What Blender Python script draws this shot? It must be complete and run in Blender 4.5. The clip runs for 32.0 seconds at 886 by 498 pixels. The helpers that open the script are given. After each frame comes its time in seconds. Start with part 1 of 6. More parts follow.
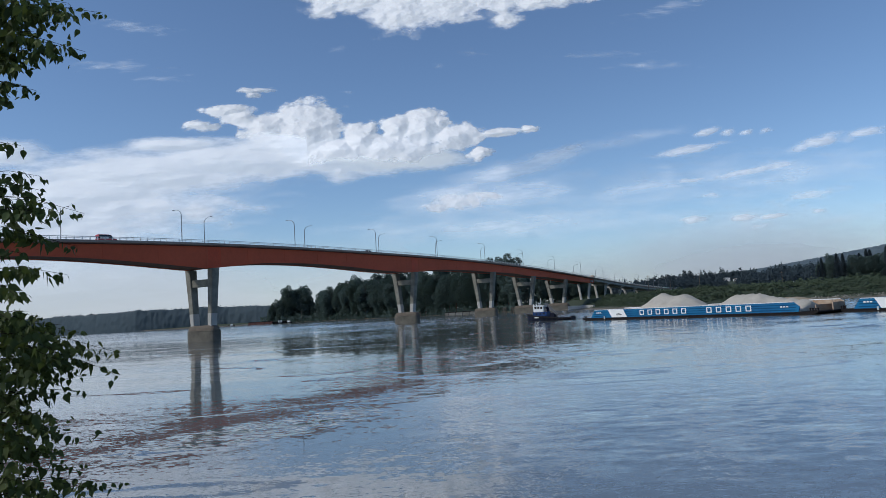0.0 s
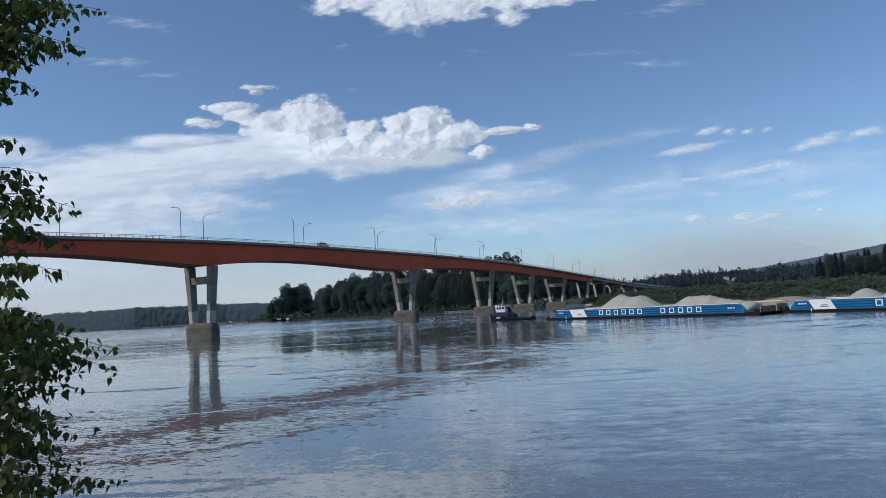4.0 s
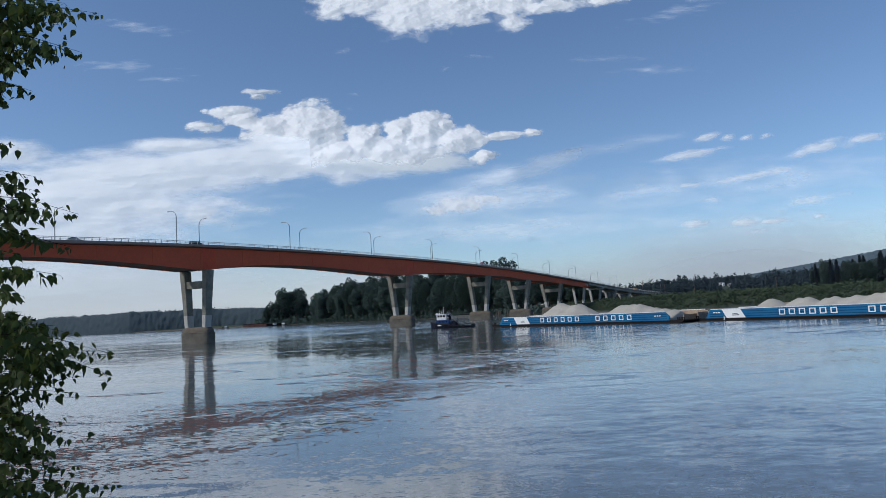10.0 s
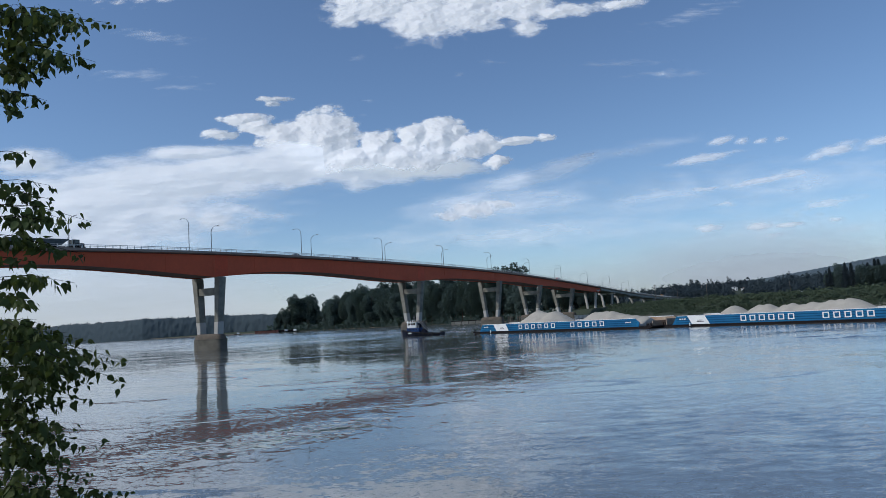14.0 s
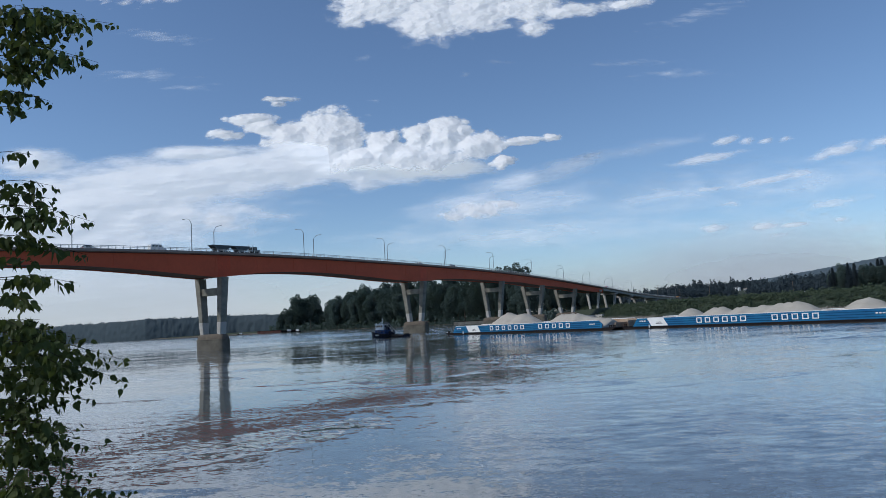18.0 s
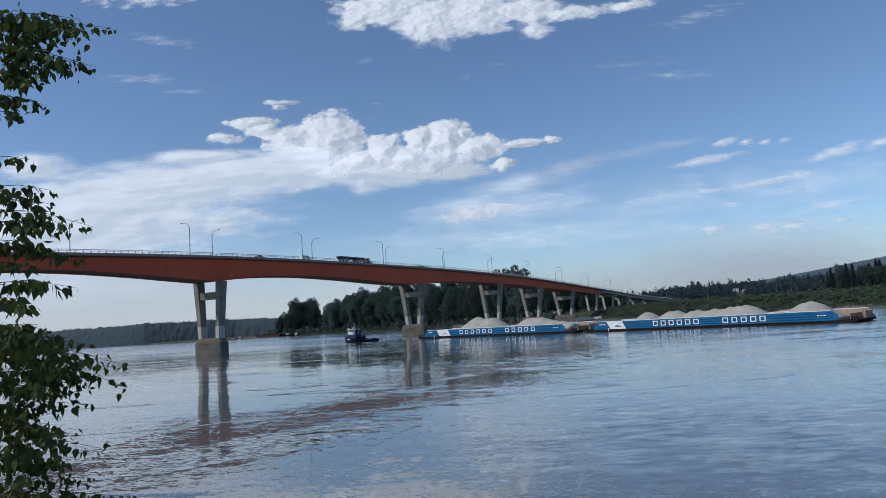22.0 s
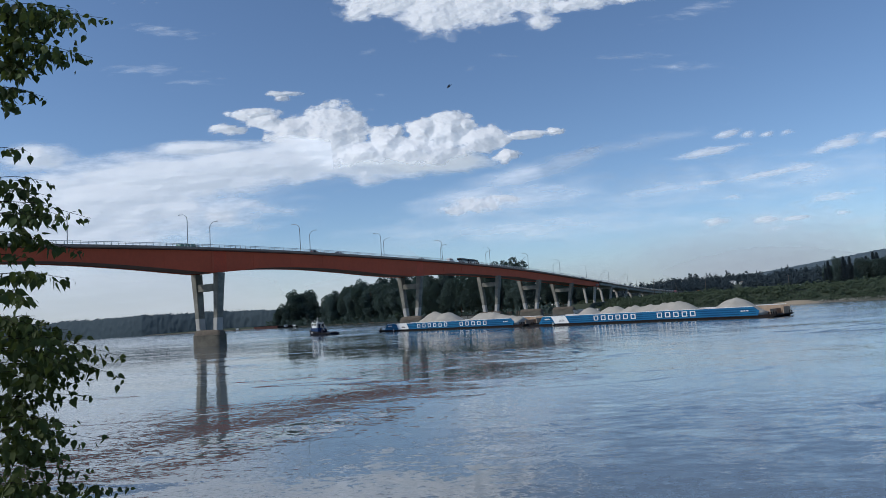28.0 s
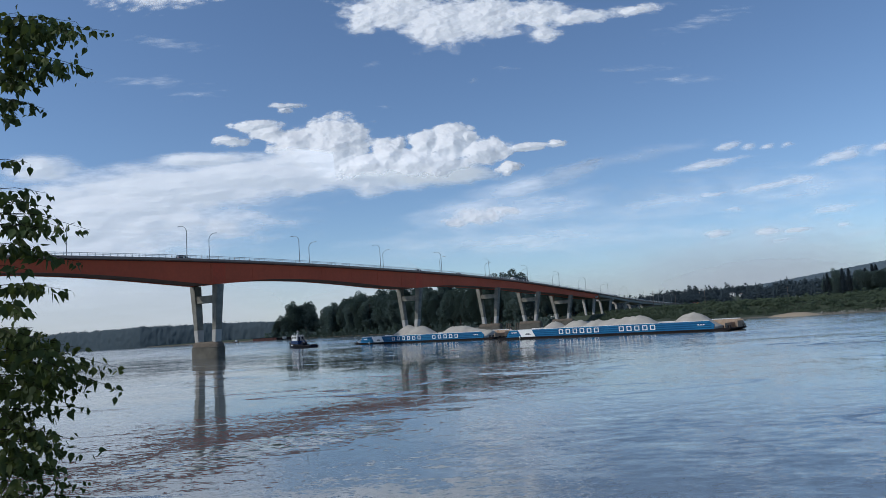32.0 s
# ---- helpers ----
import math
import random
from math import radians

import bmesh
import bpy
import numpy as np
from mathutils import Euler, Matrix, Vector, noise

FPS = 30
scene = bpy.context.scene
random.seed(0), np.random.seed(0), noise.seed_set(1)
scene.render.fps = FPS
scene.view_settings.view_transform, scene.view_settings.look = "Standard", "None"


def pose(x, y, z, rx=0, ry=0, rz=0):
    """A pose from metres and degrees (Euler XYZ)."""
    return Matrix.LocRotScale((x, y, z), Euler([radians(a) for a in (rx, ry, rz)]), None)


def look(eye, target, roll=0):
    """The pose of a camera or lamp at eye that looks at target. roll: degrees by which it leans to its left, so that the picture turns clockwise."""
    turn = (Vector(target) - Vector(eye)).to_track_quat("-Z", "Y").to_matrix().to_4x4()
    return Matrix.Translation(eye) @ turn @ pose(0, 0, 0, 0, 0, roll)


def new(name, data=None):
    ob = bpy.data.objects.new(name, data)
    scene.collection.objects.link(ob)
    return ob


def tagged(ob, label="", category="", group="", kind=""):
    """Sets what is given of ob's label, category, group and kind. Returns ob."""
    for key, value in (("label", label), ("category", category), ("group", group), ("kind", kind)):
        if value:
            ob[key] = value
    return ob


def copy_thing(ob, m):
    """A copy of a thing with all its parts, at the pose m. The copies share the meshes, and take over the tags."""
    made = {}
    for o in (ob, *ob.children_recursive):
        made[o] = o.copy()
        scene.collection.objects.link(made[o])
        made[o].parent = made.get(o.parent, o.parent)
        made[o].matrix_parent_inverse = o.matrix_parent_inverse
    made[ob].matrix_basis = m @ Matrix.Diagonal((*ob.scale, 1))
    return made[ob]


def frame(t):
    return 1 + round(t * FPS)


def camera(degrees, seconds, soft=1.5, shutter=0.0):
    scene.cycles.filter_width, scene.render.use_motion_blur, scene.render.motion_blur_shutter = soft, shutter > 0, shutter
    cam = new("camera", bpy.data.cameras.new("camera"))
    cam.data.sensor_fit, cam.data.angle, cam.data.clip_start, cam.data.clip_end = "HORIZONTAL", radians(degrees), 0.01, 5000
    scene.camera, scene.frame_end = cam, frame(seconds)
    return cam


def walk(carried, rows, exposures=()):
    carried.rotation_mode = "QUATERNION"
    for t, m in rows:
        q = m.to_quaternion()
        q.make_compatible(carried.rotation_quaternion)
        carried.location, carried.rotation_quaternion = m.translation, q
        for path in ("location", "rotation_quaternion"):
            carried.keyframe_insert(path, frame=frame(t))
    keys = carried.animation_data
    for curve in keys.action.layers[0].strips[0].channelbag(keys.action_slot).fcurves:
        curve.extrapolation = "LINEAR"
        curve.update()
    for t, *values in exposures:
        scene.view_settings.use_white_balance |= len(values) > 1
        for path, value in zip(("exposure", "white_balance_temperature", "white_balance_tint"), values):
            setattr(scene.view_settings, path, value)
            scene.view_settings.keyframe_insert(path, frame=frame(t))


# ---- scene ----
cam = camera(63, 32.0, soft=0.8)
EYE_HEIGHT = 6.5


def aim(yaw, pitch, roll):
    """The hand-held camera at its one standpoint on the bank, by its turn alone."""
    return pose(0, 0, EYE_HEIGHT, 0, 0, yaw) @ pose(0, 0, 0, 90 + pitch) @ pose(0, 0, 0, 0, 0, roll)


TURNS = [
    (0, 0.04, 4.67, -3.42),    (0.5, -0.01, 4.68, -3.36),    (1, -0.01, 4.72, -3.30),    (1.5, -0.08, 4.75, -3.35),
    (2, -0.13, 4.73, -3.39),    (2.5, -0.14, 4.70, -3.33),    (3, -0.13, 4.61, -3.35),    (3.5, -0.07, 4.52, -3.25),
    (5.5, 0.06, 4.52, -3.25),    (6, 0.00, 4.52, -3.25),    (6.5, -0.07, 4.58, -3.28),    (7, -0.14, 4.65, -3.26),
    (7.5, -0.20, 4.68, -3.17),    (8, -0.21, 4.74, -3.17),    (8.5, -0.27, 4.77, -3.08),    (9, -0.32, 4.81, -3.13),
    (9.5, -0.36, 4.85, -3.09),    (10, -0.35, 4.90, -3.08),    (10.5, -0.32, 4.94, -3.15),    (11, -0.22, 5.01, -3.18),
    (11.5, -0.10, 5.13, -3.26),    (12, 0.03, 5.23, -3.32),    (12.5, 0.16, 5.35, -3.28),    (13, 0.27, 5.39, -3.32),
    (13.5, 0.39, 5.40, -3.31),    (14, 0.50, 5.40, -3.31),    (14.5, 0.63, 5.38, -3.25),    (16.5, 0.82, 5.38, -3.20),
    (17, 0.76, 5.43, -3.24),    (17.5, 0.75, 5.45, -3.25),    (18, 0.69, 5.43, -3.30),    (18.5, 0.57, 5.38, -3.37),
    (19, 0.46, 5.35, -3.44),    (19.5, 0.40, 5.33, -3.48),    (20, 0.45, 5.39, -3.44),    (20.5, 0.50, 5.45, -3.41),
    (21, 0.56, 5.54, -3.47),    (21.5, 0.55, 5.60, -3.51),    (22, 0.55, 5.64, -3.61),    (22.5, 0.55, 5.61, -3.70),
    (23, 0.56, 5.50, -3.69),    (23.5, 0.57, 5.34, -3.70),    (24, 0.58, 5.17, -3.71),    (24.5, 0.55, 5.02, -3.74),
    (25, 0.53, 4.90, -3.79),    (25.5, 0.54, 4.84, -3.79),    (27.5, 0.41, 4.93, -3.67),    (28, 0.43, 5.00, -3.54),
    (28.5, 0.44, 5.07, -3.48),    (29, 0.42, 5.17, -3.42),    (29.5, 0.39, 5.35, -3.46),    (30, 0.37, 5.59, -3.37),
    (30.5, 0.35, 5.79, -3.38),    (31, 0.34, 5.92, -3.40),    (31.5, 0.33, 5.97, -3.45),    (32, 0.31, 5.93, -3.51),
]
walk(cam, [(t, aim(y, p, r)) for t, y, p, r in TURNS], [(0, 0.16, 6330, 9), (32, 0.16, 6330, 9)])

# ---- light ----
SUN_DIR = Vector((-0.73, -0.24, 0.63)).normalized()
world = bpy.data.worlds.new("sky")
scene.world = world
world.use_nodes = True
wn, wl = world.node_tree.nodes, world.node_tree.links
sky = wn.new("ShaderNodeTexSky")
sky.sky_type = "NISHITA"
sky.sun_disc = False
sky.sun_elevation = math.asin(SUN_DIR.z)
sky.sun_rotation = math.atan2(SUN_DIR.x, SUN_DIR.y)
sky.altitude = 20
sky.air_density, sky.dust_density, sky.ozone_density = 0.87, 0.42, 4.4
wl.new(sky.outputs["Color"], wn["Background"].inputs["Color"])
wn["Background"].inputs["Strength"].default_value = 0.105

sun = new("sun", bpy.data.lights.new("sun", "SUN"))
sun.data.energy, sun.data.angle, sun.data.color = 2.1, radians(1.5), (1.0, 0.95, 0.88)
sun.matrix_world = look((0, 0, 60), Vector((0, 0, 60)) - SUN_DIR)


# ---- materials ----
def material(name, base, rough=0.7, metal=0.0, vary=0.25, scale=1.0, fine=12.0, bump=0.15, tint=None, jitter=0.0,
             space="Object", depth=0.05, spec=0.4):
    """A surface with variation at two scales, grain in its relief, and a little difference from piece to piece."""
    m = bpy.data.materials.new(name)
    m.use_nodes = True
    n, l = m.node_tree.nodes, m.node_tree.links
    bsdf = n["Principled BSDF"]
    tc = n.new("ShaderNodeTexCoord")
    big = n.new("ShaderNodeTexNoise")
    big.inputs["Scale"].default_value, big.inputs["Detail"].default_value, big.inputs["Roughness"].default_value = scale, 5, 0.6
    small = n.new("ShaderNodeTexNoise")
    small.inputs["Scale"].default_value, small.inputs["Detail"].default_value = scale * fine, 3
    for tex in (big, small):
        l.new(tc.outputs[space], tex.inputs["Vector"])
    add = n.new("ShaderNodeMath")
    add.operation = "MULTIPLY_ADD"
    add.inputs[1].default_value = 0.4
    l.new(small.outputs["Fac"], add.inputs[0])
    l.new(big.outputs["Fac"], add.inputs[2])
    ramp = n.new("ShaderNodeMapRange")
    ramp.inputs["From Min"].default_value, ramp.inputs["From Max"].default_value = 0.45, 0.95
    l.new(add.outputs[0], ramp.inputs["Value"])
    mix = n.new("ShaderNodeMix")
    mix.data_type = "RGBA"
    other = tint or tuple(c * (1 - vary) for c in base)
    mix.inputs["A"].default_value, mix.inputs["B"].default_value = (*base, 1), (*other, 1)
    l.new(ramp.outputs["Result"], mix.inputs["Factor"])
    out = mix.outputs["Result"]
    if jitter:
        info = n.new("ShaderNodeObjectInfo")
        shift = n.new("ShaderNodeMapRange")
        shift.inputs["To Min"].default_value, shift.inputs["To Max"].default_value = 1 - jitter, 1 + jitter
        l.new(info.outputs["Random"], shift.inputs["Value"])
        hsv = n.new("ShaderNodeHueSaturation")
        l.new(out, hsv.inputs["Color"])
        l.new(shift.outputs["Result"], hsv.inputs["Value"])
        out = hsv.outputs["Color"]
    l.new(out, bsdf.inputs["Base Color"])
    bsdf.inputs["Roughness"].default_value, bsdf.inputs["Metallic"].default_value = rough, metal
    bsdf.inputs["Specular IOR Level"].default_value = spec
    if bump:
        b = n.new("ShaderNodeBump")
        b.inputs["Strength"].default_value, b.inputs["Distance"].default_value = bump, depth
        l.new(add.outputs[0], b.inputs["Height"])
        l.new(b.outputs["Normal"], bsdf.inputs["Normal"])
    return m


def leafy(name, base, tint, through_color, scale, jitter=0.0, share=0.3, gloss=0.06):
    """Foliage: rough green with a share of light coming through."""
    m = material(name, base, 0.7, 0, 0.3, scale, 6, 0.0, tint, jitter, spec=gloss)
    n, l = m.node_tree.nodes, m.node_tree.links
    tr = n.new("ShaderNodeBsdfTranslucent")
    tr.inputs["Color"].default_value = (*through_color, 1)
    sh = n.new("ShaderNodeMixShader")
    sh.inputs["Fac"].default_value = share
    out = n["Material Output"]
    l.new(n["Principled BSDF"].outputs[0], sh.inputs[1])
    l.new(tr.outputs[0], sh.inputs[2])
    l.new(sh.outputs[0], out.inputs["Surface"])
    return m


CONCRETE = material("pier_concrete", (0.28, 0.275, 0.24), 0.85, 0, 0.4, 0.3, 9, 0.3, (0.13, 0.125, 0.105), spec=0.15)
CONCRETE_PALE = material("pale_concrete", (0.46, 0.45, 0.42), 0.85, 0, 0.25, 0.3, 12, 0.2)
CONCRETE_WET = material("footing_concrete", (0.155, 0.145, 0.122), 0.8, 0, 0.45, 0.25, 10, 0.35, (0.07, 0.065, 0.055), spec=0.15)
UNDERSIDE = material("underside_plating", (0.17, 0.12, 0.10), 0.8, 0, 0.3, 0.1, 14, 0.1, spec=0.1)
CONCRETE_DECK = material("deck_concrete", (0.36, 0.29, 0.25), 0.9, 0, 0.3, 0.08, 20, 0.2)
ASPHALT = material("asphalt", (0.055, 0.055, 0.056), 0.9, 0, 0.3, 0.3, 25, 0.2)
STEEL_RUST = material("girder_paint", (0.62, 0.118, 0.056), 0.6, 0, 0.3, 0.05, 16, 0.1, (0.48, 0.095, 0.046), spec=0.15)
STEEL_FRESH = material("girder_paint_fresh", (0.68, 0.082, 0.022), 0.55, 0, 0.3, 0.1, 16, 0.1)
# girder paint darkened, with the shade below the deck put into its colour
STEEL_SHADE = material("girder_paint_shaded", (0.10, 0.035, 0.022), 0.7, 0, 0.4, 0.1, 16, 0.1)
GALV = material("galvanised_steel", (0.62, 0.64, 0.64), 0.5, 0.3, 0.2, 2.0, 10, 0.05)
LAMP_GREY = material("lamp_steel", (0.20, 0.21, 0.22), 0.5, 0.4, 0.2, 2.0, 10, 0.05)
BLUE = material("barge_blue", (0.006, 0.150, 0.31), 0.5, 0, 0.3, 0.15, 18, 0.12, (0.005, 0.085, 0.22), spec=0.25)
# darker copy of the barge blue, painting shadow lines along the ledges
BLUE_LEDGE = material("barge_blue_shade", (0.004, 0.070, 0.16), 0.6, 0, 0.4, 0.3, 18, 0.12, spec=0.15)
WHITE = material("white_paint", (0.78, 0.79, 0.78), 0.5, 0, 0.14, 0.4, 14, 0.08)
HULL_DARK = material("hull_rust", (0.013, 0.013, 0.015), 0.85, 0, 0.5, 0.3, 12, 0.3, (0.024, 0.019, 0.017), spec=0.08)
RUST = material("rust", (0.30, 0.19, 0.12), 0.85, 0, 0.4, 0.5, 10, 0.35, (0.46, 0.37, 0.28))
RUST_RED = material("red_rust", (0.20, 0.085, 0.065), 0.85, 0, 0.4, 0.3, 10, 0.3)
GRAVEL = material("gravel", (0.47, 0.44, 0.38), 0.95, 0, 0.25, 0.45, 9, 0.8, (0.38, 0.355, 0.305), depth=0.25, spec=0.1)
NAVY = material("tug_navy", (0.010, 0.014, 0.032), 0.6, 0, 0.4, 0.4, 12, 0.1, spec=0.15)
TUG_BLUE = material("tug_blue", (0.012, 0.045, 0.15), 0.5, 0, 0.3, 0.5, 12, 0.1, spec=0.2)
BLACK = material("black_rubber", (0.012, 0.012, 0.013), 0.8, 0, 0.3, 2.0, 8, 0.3)
GLASS_DARK = material("dark_glass", (0.01, 0.013, 0.016), 0.08, 0, 0.2, 1.0, 8, 0.0, spec=0.7)
RED_PAINT = material("red_paint", (0.52, 0.075, 0.085), 0.35, 0.1, 0.2, 1.0, 10, 0.05)
DARK_PAINT = material("dark_car_paint", (0.025, 0.027, 0.032), 0.25, 0.3, 0.2, 1.0, 10, 0.02)
SILVER_PAINT = material("silver_car_paint", (0.40, 0.41, 0.42), 0.3, 0.5, 0.15, 1.0, 10, 0.02)
GREEN_PAINT = material("green_panel_paint", (0.16, 0.30, 0.24), 0.5, 0, 0.2, 1.0, 10, 0.05)
ORANGE_PAINT = material("amber_panel_paint", (0.55, 0.26, 0.07), 0.5, 0, 0.2, 1.0, 10, 0.05)
BIN_STEEL = material("dump_box_steel", (0.085, 0.10, 0.11), 0.5, 0.4, 0.3, 1.0, 10, 0.1)
BARK = material("bark", (0.10, 0.08, 0.06), 0.9, 0, 0.4, 8, 6, 0.6)
TWIG = material("twig_bark", (0.030, 0.024, 0.018), 0.9, 0, 0.4, 30, 4, 0.3, spec=0.05)
TIMBER = material("weathered_timber", (0.15, 0.125, 0.10), 0.9, 0, 0.4, 0.6, 10, 0.4)
SAND = material("sand", (0.34, 0.28, 0.20), 0.95, 0, 0.3, 0.05, 20, 0.3)
FEATHER = material("dark_feathers", (0.02, 0.02, 0.024), 0.7, 0, 0.3, 10, 5, 0.1)
LEAF = leafy("foreground_leaf", (0.068, 0.094, 0.034), (0.118, 0.146, 0.048), (0.12, 0.16, 0.035), 3.0, 0.45, 0.22, 0.2)
# crowns, conifers and scrub: base colours lifted and blued to paint in haze
CROWN = leafy("hazed_cottonwood_foliage", (0.074, 0.106, 0.104), (0.092, 0.128, 0.116), (0.08, 0.12, 0.08), 0.10, 0.22, 0.35)
CONIFER = leafy("hazed_conifer_foliage", (0.032, 0.046, 0.056), (0.042, 0.058, 0.066), (0.03, 0.05, 0.04), 0.02, 0.0, 0.1)
BUSH = leafy("riverside_scrub", (0.054, 0.076, 0.052), (0.074, 0.096, 0.060), (0.07, 0.10, 0.04), 0.05, 0.0, 0.2)


# ---- mesh tools ----
def part(name, bm, mat, parent=None, label="", smooth=False):
    """Links a bmesh as one mesh object, under a thing or a part of it."""
    me = bpy.data.meshes.new(name)
    bm.to_mesh(me)
    bm.free()
    me.materials.append(mat)
    if smooth:
        me.shade_smooth()
    ob = new(name, me)
    ob.parent = parent
    if label:
        ob["label"] = label
    return ob


def raw(name, verts, faces, mat, parent=None, label="", smooth=False):
    me = bpy.data.meshes.new(name)
    me.from_pydata(verts, [], faces)
    me.materials.append(mat)
    if smooth:
        me.shade_smooth()
    ob = new(name, me)
    ob.parent = parent
    if label:
        ob["label"] = label
    return ob


def piece(name, me, parent, m):
    ob = new(name, me)
    ob.parent = parent
    ob.matrix_basis = m
    return ob


def thing(name, label, category, m=None, group="", kind=""):
    ob = new(name)
    ob.empty_display_size = 0.5
    if m is not None:
        ob.matrix_basis = m
    return tagged(ob, label, category, group, kind)


def box(bm, x0, x1, y0, y1, z0, z1, bevel=0.0):
    made = bmesh.ops.create_cube(bm, size=1, matrix=Matrix.LocRotScale(((x0 + x1) / 2, (y0 + y1) / 2, (z0 + z1) / 2), None, (abs(x1 - x0), abs(y1 - y0), abs(z1 - z0))))
    if bevel:
        edges = {e for v in made["verts"] for e in v.link_edges}
        bmesh.ops.bevel(bm, geom=list(edges), offset=bevel, segments=2, affect="EDGES", profile=0.5)
    return bm


def boxes(*rows, bevel=0.0):
    bm = bmesh.new()
    for r in rows:
        box(bm, *r, bevel=bevel)
    return bm


def tube(bm, pts, r0, r1=None, sides=8):
    """A tapered tube along points."""
    r1 = r0 if r1 is None else r1
    pts = [Vector(p) for p in pts]
    rings = []
    for i, p in enumerate(pts):
        d = (pts[min(i + 1, len(pts) - 1)] - pts[max(i - 1, 0)]).normalized()
        a = d.orthogonal().normalized()
        b = d.cross(a)
        r = r0 + (r1 - r0) * i / (len(pts) - 1)
        rings.append([bm.verts.new(p + (a * math.cos(k * math.tau / sides) + b * math.sin(k * math.tau / sides)) * r) for k in range(sides)])
    for q, s in zip(rings, rings[1:]):
        for k in range(sides):
            # keep neighbouring rings in step
            bm.faces.new((q[k], q[(k + 1) % sides], s[(k + 1) % sides], s[k]))
    bm.faces.new(rings[0][::-1])
    bm.faces.new(rings[-1])
    return bm


def tubes(*rows, sides=8):
    bm = bmesh.new()
    for pts, r0, r1 in rows:
        tube(bm, pts, r0, r1, sides)
    return bm


def prism(bm, outline, y0, y1):
    """An outline in x and z, given depth in y."""
    a = [bm.verts.new((x, y0, z)) for x, z in outline]
    b = [bm.verts.new((x, y1, z)) for x, z in outline]
    n = len(outline)
    for k in range(n):
        bm.faces.new((a[k], a[(k + 1) % n], b[(k + 1) % n], b[k]))
    bm.faces.new(a[::-1])
    bm.faces.new(b)
    bmesh.ops.recalc_face_normals(bm, faces=bm.faces)
    return bm


def loft(bm, rings, closed=True):
    """Skin over rings of equal count."""
    vs = [[bm.verts.new(p) for p in r] for r in rings]
    n = len(vs[0])
    for q, s in zip(vs, vs[1:]):
        for k in range(n if closed else n - 1):
            bm.faces.new((q[k], q[(k + 1) % n], s[(k + 1) % n], s[k]))
    if closed:
        bm.faces.new(vs[0][::-1])
        bm.faces.new(vs[-1])
    bmesh.ops.recalc_face_normals(bm, faces=bm.faces)
    return bm


def curve_through(knots):
    """A smooth function through knots of (s, value)."""
    ks = np.array([k[0] for k in knots], float)
    vs = np.array([k[1] for k in knots], float)
    slope = np.gradient(vs, ks)

    def value(s):
        i = int(np.clip(np.searchsorted(ks, s) - 1, 0, len(ks) - 2))
        h = ks[i + 1] - ks[i]
        t = min(max((s - ks[i]) / h, 0.0), 1.0)
        return float((2 * t**3 - 3 * t**2 + 1) * vs[i] + (t**3 - 2 * t**2 + t) * h * slope[i] + (3 * t**2 - 2 * t**3) * vs[i + 1] + (t**3 - t**2) * h * slope[i + 1])
    return value


# ---- the ground and the river ----
SHORE = np.array([(-4800, 2600), (-900, 1270), (-458, 1010), (-300, 945), (-240, 905), (-150, 842), (-60, 725), (0, 645), (50, 585), (80, 540),
                  (96, 440), (108, 395), (130, 370), (150, 372), (174, 350), (197, 332), (300, 296), (900, 150), (4800, -600)], float)


def shore_distance(x, y):
    """Metres inland of the far shore; below 0 in the river."""
    best, side = np.full(np.shape(x), 1e9), np.ones(np.shape(x))
    for (ax, ay), (bx, by) in zip(SHORE, SHORE[1:]):
        dx, dy = bx - ax, by - ay
        t = np.clip(((x - ax) * dx + (y - ay) * dy) / (dx * dx + dy * dy), 0, 1)
        d = np.hypot(x - ax - t * dx, y - ay - t * dy)
        s = np.sign(dx * (y - ay) - dy * (x - ax))
        near = d < best - 1e-6
        best, side = np.where(near, d, best), np.where(near, s, side)
    return best * side


def ground_z(x, y):
    x, y = np.asarray(x, float), np.asarray(y, float)
    d = shore_distance(x, y)
    right = 1 / (1 + np.exp(-(x - 95) / 8.0))
    bank = np.where(d < 0, np.maximum(0.16 * d, -4.0), 0)
    low = 0.7 * np.clip(d / 6, 0, 1) + 2.0 * np.clip((d - 6) / 30, 0, 1)
    dyke = 0.35 * np.clip(d / 7, 0, 1) + 1.4 * np.clip((d - 7) / 10, 0, 1) + 5.6 * np.clip((d - 16) / 26, 0, 1) ** 1.3
    z = np.where(d < 0, bank, low * (1 - right) + dyke * right)
    # rising land behind the town, and the long hill
    r = np.hypot(x, y)
    az = np.degrees(np.arctan2(x, y))
    rise = np.clip((r - 900) / 700, 0, 1)
    z = z + np.where(d > 0, rise * 26 * np.clip((az - 11) / 6, 0, 1), 0)
    z = z + np.where(d > 0, np.clip((r - 1500) / 1500, 0, 1) ** 1.1 * 84 * np.clip((az - 16) / 14, 0, 1.25) ** 1.2, 0)
    near = 4.9 * np.clip((10 - y) / 7, 0, 1) ** 0.8
    z = np.where(y < 10, np.maximum(z, np.where(near > 0, near, -4)), z)
    return z


def ticks(lo, a, b, hi, fine, coarse):
    return np.concatenate([np.arange(lo, a, coarse), np.arange(a, b, fine), np.arange(b, hi + 1, coarse)])


